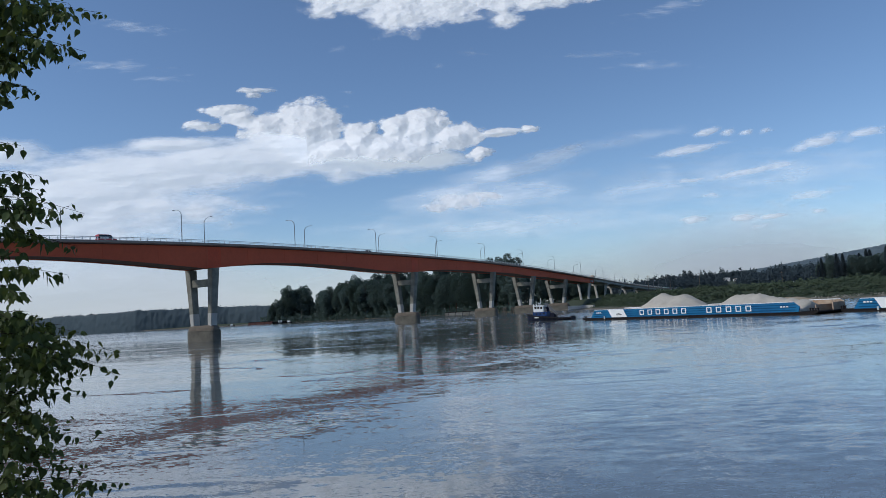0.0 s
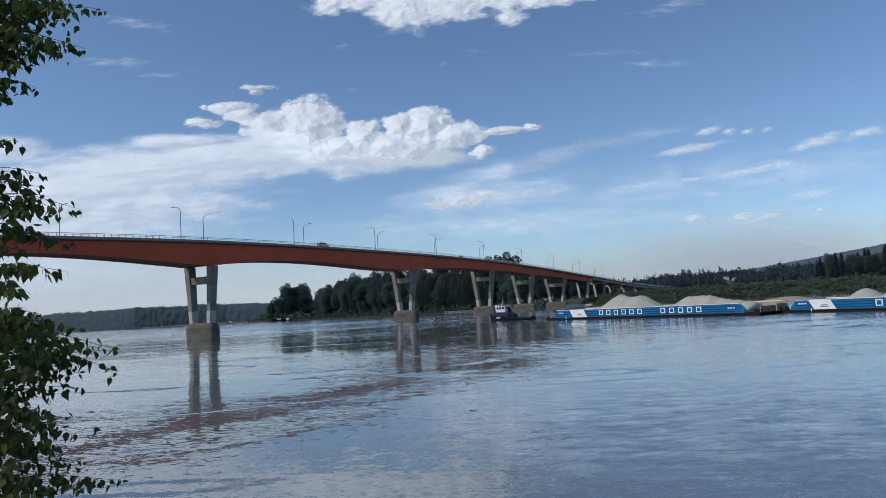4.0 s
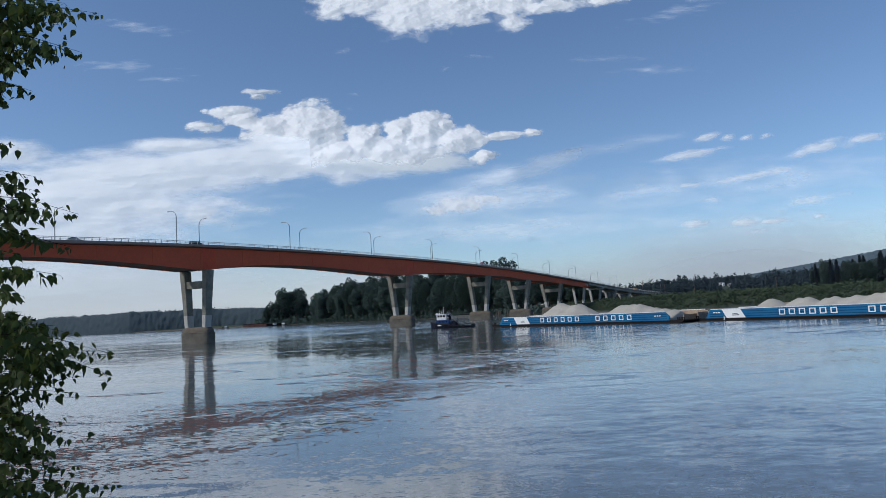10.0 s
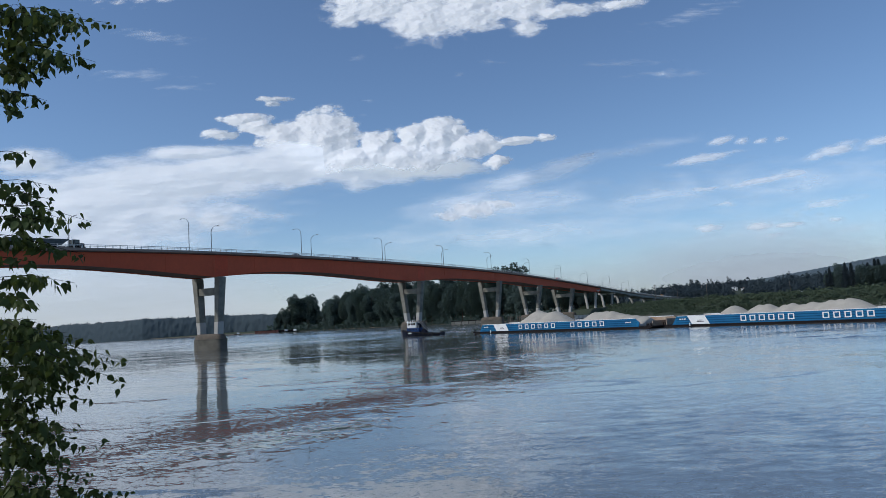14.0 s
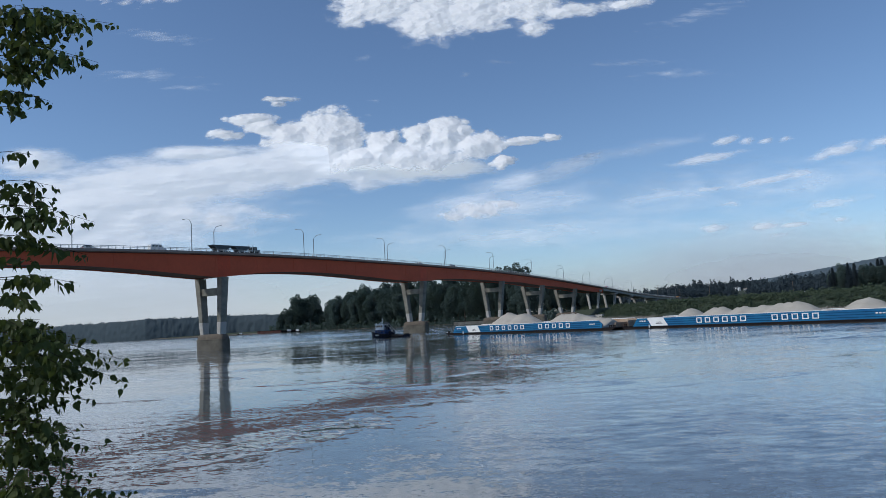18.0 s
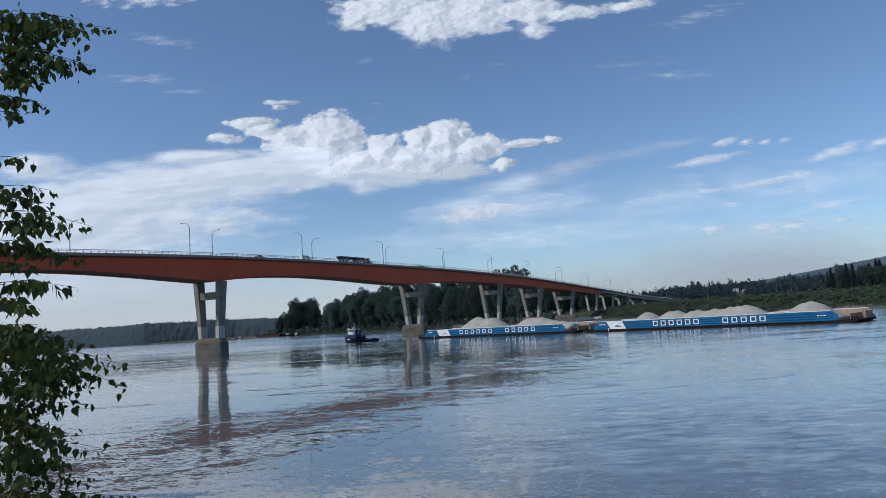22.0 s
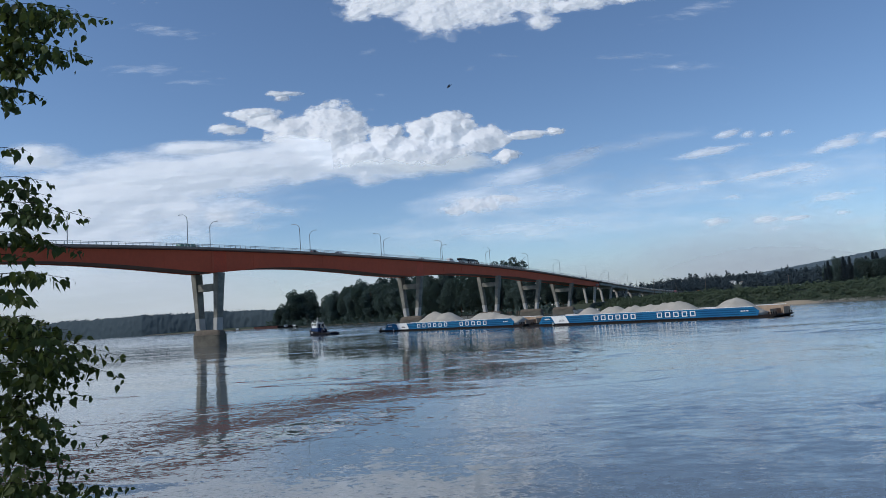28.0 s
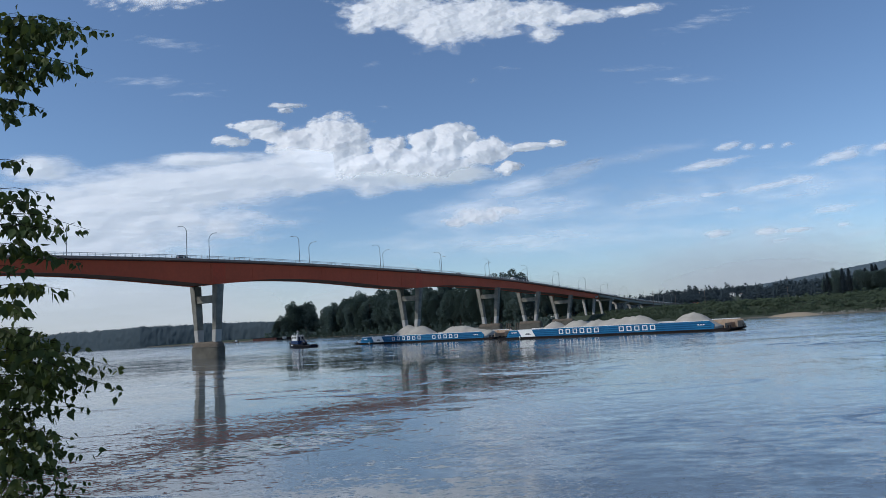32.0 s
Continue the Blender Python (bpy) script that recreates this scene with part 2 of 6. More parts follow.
def build_ground():
    xs, ys = ticks(-4800, -520, 520, 4800, 8, 107), np.concatenate([ticks(-1200, -20, 1000, 4800, 8, 95), np.arange(-19, 16, 1.7)])
    ys = np.sort(ys)
    gx, gy = np.meshgrid(xs, ys)
    gz = ground_z(gx, gy)
    wob = np.array([noise.noise((float(a) * 0.03, float(b) * 0.03, 0.0)) for a, b in zip(gx.ravel(), gy.ravel())]).reshape(gx.shape)
    gz = gz + np.where(gz > 0.6, wob * np.clip(gz * 0.12, 0, 1.0), 0) - 0.05
    verts = np.c_[gx.ravel(), gy.ravel(), gz.ravel()].tolist()
    w = len(xs)
    faces = [(j * w + i, j * w + i + 1, (j + 1) * w + i + 1, (j + 1) * w + i) for j in range(len(ys) - 1) for i in range(w - 1)]
    m = material("bank_ground", (0.034, 0.048, 0.027), 0.95, 0, 0.3, 0.03, 25, 0.6, (0.046, 0.060, 0.032), space="Generated")
    n, l = m.node_tree.nodes, m.node_tree.links
    geo = n.new("ShaderNodeNewGeometry")
    for tex in [t for t in n if t.type == "TEX_NOISE"]:
        l.new(geo.outputs["Position"], tex.inputs["Vector"])
    sep = n.new("ShaderNodeSeparateXYZ")
    l.new(geo.outputs["Position"], sep.inputs[0])
    big = [t for t in n if t.type == "TEX_NOISE"][0]
    edge = n.new("ShaderNodeMath")
    edge.operation = "MULTIPLY_ADD"
    edge.inputs[1].default_value = -2.6
    l.new(big.outputs["Fac"], edge.inputs[0])
    l.new(sep.outputs["Z"], edge.inputs[2])
    rng = n.new("ShaderNodeMapRange")
    rng.inputs["From Min"].default_value, rng.inputs["From Max"].default_value = -1.3, -0.3
    l.new(edge.outputs[0], rng.inputs["Value"])
    mix = n.new("ShaderNodeMix")
    mix.data_type = "RGBA"
    mix.inputs["A"].default_value = (0.17, 0.145, 0.11, 1)
    l.new(rng.outputs["Result"], mix.inputs["Factor"])
    bsdf = n["Principled BSDF"]
    l.new(bsdf.inputs["Base Color"].links[0].from_socket, mix.inputs["B"])
    l.new(mix.outputs["Result"], bsdf.inputs["Base Color"])
    tagged(raw("ground", verts, faces, m, smooth=True), "grassy river banks with a strip of bare sand", "ground", kind="structure")


def build_water():
    m = bpy.data.materials.new("river_water")
    m.use_nodes = True
    n, l = m.node_tree.nodes, m.node_tree.links
    b = n["Principled BSDF"]
    b.inputs["Base Color"].default_value = (0.132, 0.148, 0.150, 1)
    b.inputs["Roughness"].default_value, b.inputs["IOR"].default_value = 0.03, 1.7
    tc, geo = n.new("ShaderNodeTexCoord"), n.new("ShaderNodeNewGeometry")

    def maths(op, a, c):
        q = n.new("ShaderNodeMath")
        q.operation = op
        for i, v in enumerate((a, c)):
            if isinstance(v, (int, float)):
                q.inputs[i].default_value = v
            else:
                l.new(v, q.inputs[i])
        return q.outputs[0]

    def vectors(op, a, c):
        q = n.new("ShaderNodeVectorMath")
        q.operation = op
        for i, v in enumerate((a, c)):
            if isinstance(v, tuple):
                q.inputs[i].default_value = v
            else:
                l.new(v, q.inputs[i])
        return q.outputs[0]

    def field(turn, sx, sy, scale, detail, rough=0.55):
        mp = n.new("ShaderNodeMapping")
        mp.inputs["Rotation"].default_value = (0, 0, radians(turn))
        mp.inputs["Scale"].default_value = (sx, sy, 1)
        l.new(tc.outputs["Object"], mp.inputs["Vector"])
        t = n.new("ShaderNodeTexNoise")
        t.inputs["Scale"].default_value, t.inputs["Detail"].default_value, t.inputs["Roughness"].default_value = scale, detail, rough
        l.new(mp.outputs[0], t.inputs["Vector"])
        return t

    def slopes(turn, sx, sy, scale, detail, along, across):
        """The slope of the surface in x and y, of waves of one size."""
        t = field(turn, sx, sy, scale, detail)
        return vectors("MULTIPLY", vectors("SUBTRACT", t.outputs["Color"], (0.5, 0.5, 0.5)), (along, across, 0.0))

    def scaled(v, f):
        q = n.new("ShaderNodeVectorMath")
        q.operation = "SCALE"
        l.new(v, q.inputs[0])
        l.new(f, q.inputs["Scale"])
        return q.outputs[0]

    reach_ = slopes(8, 0.30, 1.0, 0.022, 3, 0.02, 0.035)
    swell = slopes(10, 0.40, 1.0, 0.10, 2, 0.015, 0.028)
    waves = slopes(-6, 0.45, 1.0, 0.80, 2, 0.02, 0.036)
    chop = slopes(14, 0.5, 1.0, 2.2, 2, 0.03, 0.052)
    fine = slopes(-12, 0.55, 1.0, 6.0, 2, 0.045, 0.08)
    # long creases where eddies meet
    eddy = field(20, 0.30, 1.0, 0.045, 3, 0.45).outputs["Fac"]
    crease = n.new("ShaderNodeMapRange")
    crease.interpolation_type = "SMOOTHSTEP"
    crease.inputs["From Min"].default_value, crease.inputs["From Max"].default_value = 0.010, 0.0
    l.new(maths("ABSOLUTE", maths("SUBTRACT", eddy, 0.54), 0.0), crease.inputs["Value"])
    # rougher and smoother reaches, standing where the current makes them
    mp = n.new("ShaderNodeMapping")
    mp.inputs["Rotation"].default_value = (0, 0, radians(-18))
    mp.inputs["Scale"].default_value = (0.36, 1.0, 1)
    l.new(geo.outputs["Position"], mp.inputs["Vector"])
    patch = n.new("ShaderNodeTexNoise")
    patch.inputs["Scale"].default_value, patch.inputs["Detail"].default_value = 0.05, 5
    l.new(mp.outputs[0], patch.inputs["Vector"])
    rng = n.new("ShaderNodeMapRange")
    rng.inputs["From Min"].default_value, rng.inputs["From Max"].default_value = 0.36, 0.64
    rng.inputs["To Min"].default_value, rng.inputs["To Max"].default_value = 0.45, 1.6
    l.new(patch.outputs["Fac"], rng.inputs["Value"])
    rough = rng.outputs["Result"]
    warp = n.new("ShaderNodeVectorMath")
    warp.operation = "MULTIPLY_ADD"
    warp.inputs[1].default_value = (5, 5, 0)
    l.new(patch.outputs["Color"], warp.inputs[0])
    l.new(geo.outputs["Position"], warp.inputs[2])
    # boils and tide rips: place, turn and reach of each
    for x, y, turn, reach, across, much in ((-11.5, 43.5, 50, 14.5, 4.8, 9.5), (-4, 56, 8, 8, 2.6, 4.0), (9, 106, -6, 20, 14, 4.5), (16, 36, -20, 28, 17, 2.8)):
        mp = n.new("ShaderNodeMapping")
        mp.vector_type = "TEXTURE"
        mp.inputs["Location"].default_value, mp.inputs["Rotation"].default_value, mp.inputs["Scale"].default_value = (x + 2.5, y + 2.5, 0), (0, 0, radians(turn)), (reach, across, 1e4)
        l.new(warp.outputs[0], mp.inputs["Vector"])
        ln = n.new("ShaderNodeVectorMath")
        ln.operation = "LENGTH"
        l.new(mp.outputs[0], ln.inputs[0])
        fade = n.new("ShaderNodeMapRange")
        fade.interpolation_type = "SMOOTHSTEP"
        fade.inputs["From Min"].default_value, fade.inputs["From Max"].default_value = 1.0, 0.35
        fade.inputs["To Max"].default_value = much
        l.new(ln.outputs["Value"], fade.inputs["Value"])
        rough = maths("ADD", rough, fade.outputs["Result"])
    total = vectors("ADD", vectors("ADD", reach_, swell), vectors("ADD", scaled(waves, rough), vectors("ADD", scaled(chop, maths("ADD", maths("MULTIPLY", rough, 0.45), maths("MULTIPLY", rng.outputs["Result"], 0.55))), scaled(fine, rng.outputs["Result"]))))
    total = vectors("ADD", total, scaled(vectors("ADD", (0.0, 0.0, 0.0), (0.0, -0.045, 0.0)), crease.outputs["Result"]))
    # the far reach is rougher; its normals tilt so it mirrors brighter, higher sky
    place = n.new("ShaderNodeSeparateXYZ")
    l.new(geo.outputs["Position"], place.inputs[0])
    lean = n.new("ShaderNodeMapRange")
    lean.interpolation_type = "SMOOTHSTEP"
    lean.inputs["From Min"].default_value, lean.inputs["From Max"].default_value = 150, 430
    reach_out = n.new("ShaderNodeVectorMath")
    reach_out.operation = "DOT_PRODUCT"
    reach_out.inputs[1].default_value = (4.5, 0.5, 0.0)
    l.new(geo.outputs["Position"], reach_out.inputs[0])
    l.new(maths("MAXIMUM", place.outputs["Y"], reach_out.outputs["Value"]), lean.inputs["Value"])
    far = lean.outputs["Result"]
    total = scaled(total, maths("ADD", maths("MULTIPLY", far, 2.8), 1.0))
    total = vectors("ADD", total, scaled(vectors("ADD", (0.0, 0.0, 0.0), (0.0, -0.034, 0.0)), far))
    normal = vectors("ADD", total, (0.0, 0.0, 1.0))
    unit = n.new("ShaderNodeVectorMath")
    unit.operation = "NORMALIZE"
    l.new(normal, unit.inputs[0])
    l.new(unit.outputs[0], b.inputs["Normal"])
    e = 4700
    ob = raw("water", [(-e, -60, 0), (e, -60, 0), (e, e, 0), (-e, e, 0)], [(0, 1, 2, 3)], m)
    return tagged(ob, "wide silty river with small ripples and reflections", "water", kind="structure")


build_ground()
river = build_water()


# ---- the bridge ----
BRIDGE = pose(-84.7, 234.06, 0, 0, 0, 59.78)
WIDTH = 14.2
deck_z = curve_through([(-700, 7.0), (-500, 11.5), (-300, 20.5), (-115, 28.9), (-53, 31.3), (0, 32.9), (54, 33.6), (108, 33.5), (162, 33.1), (216, 32.1),
                        (270, 30.4), (345, 27.0), (404, 24.0), (539, 17.2), (679, 13.2), (820, 11.6)])
soffit_z = curve_through([(-180, 24.4), (-150, 23.0), (-116, 20.6), (-84, 24.2), (-50, 27.1), (-34, 27.1), (-15, 26.4), (4, 25.3), (12.5, 24.9), (20, 25.6), (32, 26.8), (63, 27.7), (88, 27.0),
                          (118, 25.6), (135, 25.2), (142, 25.3), (152, 26.1), (171, 26.9), (205, 26.9), (226, 26.4), (255, 26.0), (287, 24.3), (316, 23.7), (345, 22.3), (404, 19.7), (412, 19.5)])
PIERS = [  # along the bridge, top and foot width across it, foot height, in the river or on land
    (-115.5, 14.0, 10.3, 4.4), (13.8, 13.8, 10.2, 4.3), (141.0, 14.0, 8.4, 4.4), (226.5, 15.2, 9.2, 4.0), (285.0, 16.6, 9.2, 4.0), (343.0, 17.6, 10.4, 4.0)]


def strip(bm, s_values, section):
    """A section that changes along the bridge: section(s) gives points in (across, z)."""
    return loft(bm, [[(s, a, z) for a, z in section(s)] for s in s_values])


def build_bridge():
    bridge = thing("road_bridge", "long orange-red steel girder road bridge with a concrete approach", "bridge", BRIDGE)
    ss = [float(s) for s in np.arange(-690, 815, 6)]
    part("deck_slab", strip(bmesh.new(), ss, lambda s: [(0, deck_z(s) - 0.25), (WIDTH, deck_z(s) - 0.25), (WIDTH, deck_z(s) - 0.62), (WIDTH - 1.6, deck_z(s) - 0.85), (1.6, deck_z(s) - 0.85), (0, deck_z(s) - 0.62)]), CONCRETE_DECK, bridge, "grey concrete deck slab")
    part("roadway", strip(bmesh.new(), ss, lambda s: [(1.3, deck_z(s) - 0.2), (WIDTH - 1.3, deck_z(s) - 0.2), (WIDTH - 1.3, deck_z(s) - 0.26), (1.3, deck_z(s) - 0.26)]), ASPHALT, bridge, "dark asphalt roadway")
    for a in (0.0, WIDTH - 0.4):
        part("kerb", strip(bmesh.new(), ss, lambda s: [(a, deck_z(s) - 0.246), (a, deck_z(s) + 0.12), (a + 0.4, deck_z(s) + 0.12), (a + 0.4, deck_z(s) - 0.246)]), CONCRETE_DECK, bridge)
    # two steel plate girders, deep over the piers
    steel = [s for s in np.arange(-180, 410, 3.0)] + [410.0]
    for a in (1.5, WIDTH - 1.85):
        g = part("steel_girder", strip(bmesh.new(), steel, lambda s: [(a, deck_z(s) - 0.855), (a, soffit_z(s)), (a + 0.35, soffit_z(s)), (a + 0.35, deck_z(s) - 0.855)]), STEEL_RUST, bridge, "orange-red painted plate girder, faded in bands")
        part("bottom_flange", strip(bmesh.new(), steel, lambda s: [(a - 0.3, soffit_z(s) - 0.004), (a + 0.65, soffit_z(s) - 0.004), (a + 0.65, soffit_z(s) - 0.16), (a - 0.3, soffit_z(s) - 0.16)]), STEEL_RUST, g)
        # coloured dark as the shadow line beneath the deck overhang
        part("top_flange", strip(bmesh.new(), steel, lambda s: [(a - 0.25, deck_z(s) - 0.86), (a - 0.004, deck_z(s) - 0.86), (a - 0.004, deck_z(s) - 1.0), (a - 0.25, deck_z(s) - 1.0)]), STEEL_SHADE, g)
        # upright stiffeners on the outer face
        side = -1 if a < 5 else 1
        y0 = a - 0.16 if side < 0 else a + 0.354
        stiff = boxes((-0.02, 0.02, y0 + (0.1 if side < 0 else 0), y0 + (0.156 if side < 0 else 0.056), -1, 0))
        me = bpy.data.meshes.new("stiffener")
        stiff.to_mesh(me)
        stiff.free()
        me.materials.append(STEEL_RUST)
        for s in np.arange(-66, 404, 19.2 if side < 0 else 38.4):
            s = float(s)
            zt, zb = deck_z(s) - 1.02, soffit_z(s) + 0.02
            piece("stiffener", me, g, Matrix.LocRotScale((s, 0, zt), None, (1, 1, zt - zb)))
    # freshly painted panels over the piers, on the outer faces
    for s, *_ in PIERS[1:3]:
        xs = [s - 2.1, s - 0.3, s + 1.6, s + 3.5]
        part("repainted_panel", strip(bmesh.new(), xs, lambda q: [(1.47, deck_z(q) - 1.05), (1.47, soffit_z(q) + 0.05), (1.496, soffit_z(q) + 0.05), (1.496, deck_z(q) - 1.05)]), STEEL_FRESH, bridge, "bright orange repainted panel")
    # floor beams and bracing between the girders
    for s in np.arange(-170, 408, 12.8):
        s = float(s)
        zb = max(soffit_z(s) + 0.8, deck_z(s) - 3.4)
        part("cross_frame", boxes((s - 0.12, s + 0.12, 1.86, WIDTH - 1.86, deck_z(s) - 2.0, deck_z(s) - 0.87), (s - 0.1, s + 0.1, 1.86, WIDTH - 1.86, zb, zb + 0.3)), STEEL_SHADE, bridge)
    part("lower_bracing", strip(bmesh.new(), steel, lambda s: [(1.86, soffit_z(s) + 0.1), (WIDTH - 1.86, soffit_z(s) + 0.1), (WIDTH - 1.86, soffit_z(s) + 0.22), (1.86, soffit_z(s) + 0.22)]), UNDERSIDE, bridge, "dull brown underside plating")
    # concrete beams of the approaches
    land = [float(s) for s in np.arange(410.4, 812, 10)]
    town = [float(s) for s in np.arange(-686, -180, 10)] + [-180.4]
    for run in (land, town):
        for a in (1.0, 4.8, 8.6, WIDTH - 1.6):
            part("concrete_beam", strip(bmesh.new(), run, lambda s: [(a, deck_z(s) - 0.856), (a, deck_z(s) - 2.5), (a + 0.6, deck_z(s) - 2.5), (a + 0.6, deck_z(s) - 0.856)]), CONCRETE_PALE, bridge, "pale concrete approach beam")
    # railings: two pipes on posts
    for a, gap in ((0.2, 2.4), (WIDTH - 0.2, 6.0)):
        rail = bmesh.new()
        for h, r in ((0.62, 0.05), (1.0, 0.06)):
            tube(rail, [(s, a, deck_z(s) + h) for s in ss], r, r, 6)
        rl = part("railing", rail, GALV, bridge, "galvanised pipe railing on posts")
        post = boxes((-0.13, 0.13, -0.09, 0.09, 0, 0.62), (-0.05, 0.05, -0.05, 0.05, 0.62, 1.05))
        me = bpy.data.meshes.new("post")
        post.to_mesh(me)
        post.free()
        me.materials.append(GALV)
        for s in np.arange(-78 if gap < 4 else -80, 640, gap):
            piece("post", me, rl, Matrix.Translation((float(s), a, deck_z(float(s)) + 0.12)))
        part("handrail_cap", strip(bmesh.new(), ss, lambda s: [(a - 0.07, deck_z(s) + 1.06), (a + 0.07, deck_z(s) + 1.06), (a + 0.07, deck_z(s) + 1.1), (a - 0.07, deck_z(s) + 1.1)]), GALV, rl)
    return bridge


def leg_bm(y0, y1, z0, z1, yt0, yt1, depth0, depth1):
    """A leaning leg: from y0..y1 at z0 to yt0..yt1 at z1."""
    bm = bmesh.new()
    loft(bm, [[(-d / 2, a, z), (d / 2, a, z), (d / 2, b, z), (-d / 2, b, z)] for a, b, z, d in ((y0, y1, z0, depth0), (yt0, yt1, z1, depth1))])
    bmesh.ops.bevel(bm, geom=[e for e in bm.edges], offset=0.12, segments=2, affect="EDGES")
    return bm


def build_pier(s, top_w, foot_w, foot):
    mid = WIDTH / 2
    top = soffit_z(s) - 0.17
    pier = thing("bridge_pier", "weathered grey concrete bridge pier with two splayed legs", "bridge pier", BRIDGE @ Matrix.Translation((s, 0, 0)), "bridge piers")
    hw, fw = top_w / 2, foot_w / 2
    g = float(ground_z(*(BRIDGE @ Vector((s, mid, 0))).xy))
    base = min(g, 0) - 0.6
    if g < 1.0:
        block = bmesh.new()
        pts = []
        for k in range(24):
            a = k * math.tau / 24
            pts.append((math.copysign(abs(math.cos(a)) ** 0.45, math.cos(a)) * 2.4, mid + math.copysign(abs(math.sin(a)) ** 0.45, math.sin(a)) * (hw - 0.2)))
        loft(block, [[(x * k, mid + (y - mid) * k, z) for x, y in pts] for z, k in ((base, 1.0), (foot - 0.85, 1.0), (foot - 0.8, 1.03), (foot - 0.64, 1.03), (foot - 0.6, 0.99))])
        part("footing", block, CONCRETE_WET, pier, "water-stained rounded concrete footing")
        cap = bmesh.new()
        loft(cap, [[(x * k * 0.9, mid + (y - mid) * k, z) for x, y in pts] for z, k in ((foot - 0.596, 0.97), (foot + 0.2, 0.95), (foot + 0.8, 0.88), (foot + 1.15, 0.7))])
        part("footing_cap", cap, TIMBER, pier, "dark weathered domed cap")
    else:
        part("footing", boxes((-2.6, 2.6, mid - fw - 1.2, mid + fw + 1.2, g - 1.0, foot + 0.6), bevel=0.15), CONCRETE, pier)
    z0, z1 = foot + 0.7, top
    zw = foot + 5.2

    def edge(z):
        t = (z - z0) / (z1 - z0)
        return fw + (hw - fw) * t
    for sgn in (-1, 1):
        for lo, hi, name, mat, label in ((z0, zw, "leg_foot", CONCRETE_PALE, "pale repaired leg foot"), (zw - 0.001, z1, "leg", CONCRETE, "")):
            o0, o1 = edge(lo), edge(hi)
            t0, t1 = 1.8 + 0.7 * (lo - z0) / (z1 - z0), 1.8 + 0.7 * (hi - z0) / (z1 - z0)
            a0, b0, a1, b1 = mid + sgn * o0, mid + sgn * (o0 - t0), mid + sgn * o1, mid + sgn * (o1 - t1)
            k = 1.02 if name == "leg_foot" else 1.0
            leg = leg_bm(min(a0, b0), max(a0, b0), lo, hi, min(a1, b1), max(a1, b1), 2.6 * k, (2.6 + 0.5 * (hi - z0) / (z1 - z0)) * k)
            part(name, leg, mat, pier, label)
    zc = top - 4.9
    part("crossbeam", boxes((-1.05, 1.05, mid - edge(zc) + 2.2, mid + edge(zc) - 2.2, zc - 1.2, zc + 1.3), bevel=0.08), CONCRETE, pier)
    for y in (1.3, WIDTH - 2.2):
        part("bearing", boxes((-0.7, 0.7, y, y + 0.9, top - 0.02, top + 0.16)), STEEL_SHADE, pier)


def build_approach_pier(s):
    g = float(ground_z(*(BRIDGE @ Vector((s, WIDTH / 2, 0))).xy))
    top = deck_z(s) - 2.504
    pier = thing("approach_pier", "plain concrete pier under the approach viaduct", "bridge pier", BRIDGE @ Matrix.Translation((s, 0, 0)), "approach piers")
    part("cap_beam", boxes((-0.8, 0.8, -0.4, WIDTH + 0.4, top - 1.5, top), bevel=0.08), CONCRETE_PALE, pier)
    z0 = min(g, 0) - 0.5
    for sgn in (-1, 1):
        mid = WIDTH / 2
        f, t = 3.0, 5.6
        a0, b0, a1, b1 = mid + sgn * (f - 1.5), mid + sgn * f, mid + sgn * (t - 1.9), mid + sgn * t
        part("leg", leg_bm(min(a0, b0), max(a0, b0), z0, top - 1.504, min(a1, b1), max(a1, b1), 1.6, 1.8), CONCRETE_PALE, pier)


def build_lamp(name, m):
    lamp = thing(name, "slim grey street lamp with a curved arm on the bridge", "street lamp", m, "street lamps on the bridge")
    pts = [(0, 0, 0.1), (0, 0, 4.5), (0, 0, 8.6)]
    for k in range(1, 9):
        a = k / 8 * math.pi / 2
        pts.append((0, 2.6 * (1 - math.cos(a)), 8.6 + 2.2 * math.sin(a)))
    pts.append((0, 3.3, 10.84))
    part("pole", tubes((pts, 0.13, 0.075)), LAMP_GREY, lamp)
    part("lamp_head", boxes((-0.17, 0.17, 3.2, 4.15, 10.72, 10.92), bevel=0.05), LAMP_GREY, lamp)
    part("base_plate", boxes((-0.25, 0.25, -0.25, 0.25, 0.0, 0.14)), GALV, lamp)
    return lamp


build_bridge()
for row in PIERS:
    build_pier(*row)
for s in (402.0, 443.0, 486, 529, 572, 615, 658, 701, 744, 787, -220, -262, -304, -346, -388, -430):
    build_approach_pier(float(s))
first = None
for side, start in ((0, 0.0), (1, 21.4)):
    for k in range(-2, 13):
        s = start + 54 * k
        m = BRIDGE @ pose(s, 0.25 if side == 0 else WIDTH - 0.25, deck_z(s) + 0.12, 0, 0, 0 if side == 0 else 180)
        if first is None:
            first = build_lamp("street_lamp", m)
        else:
            copy_thing(first, m)



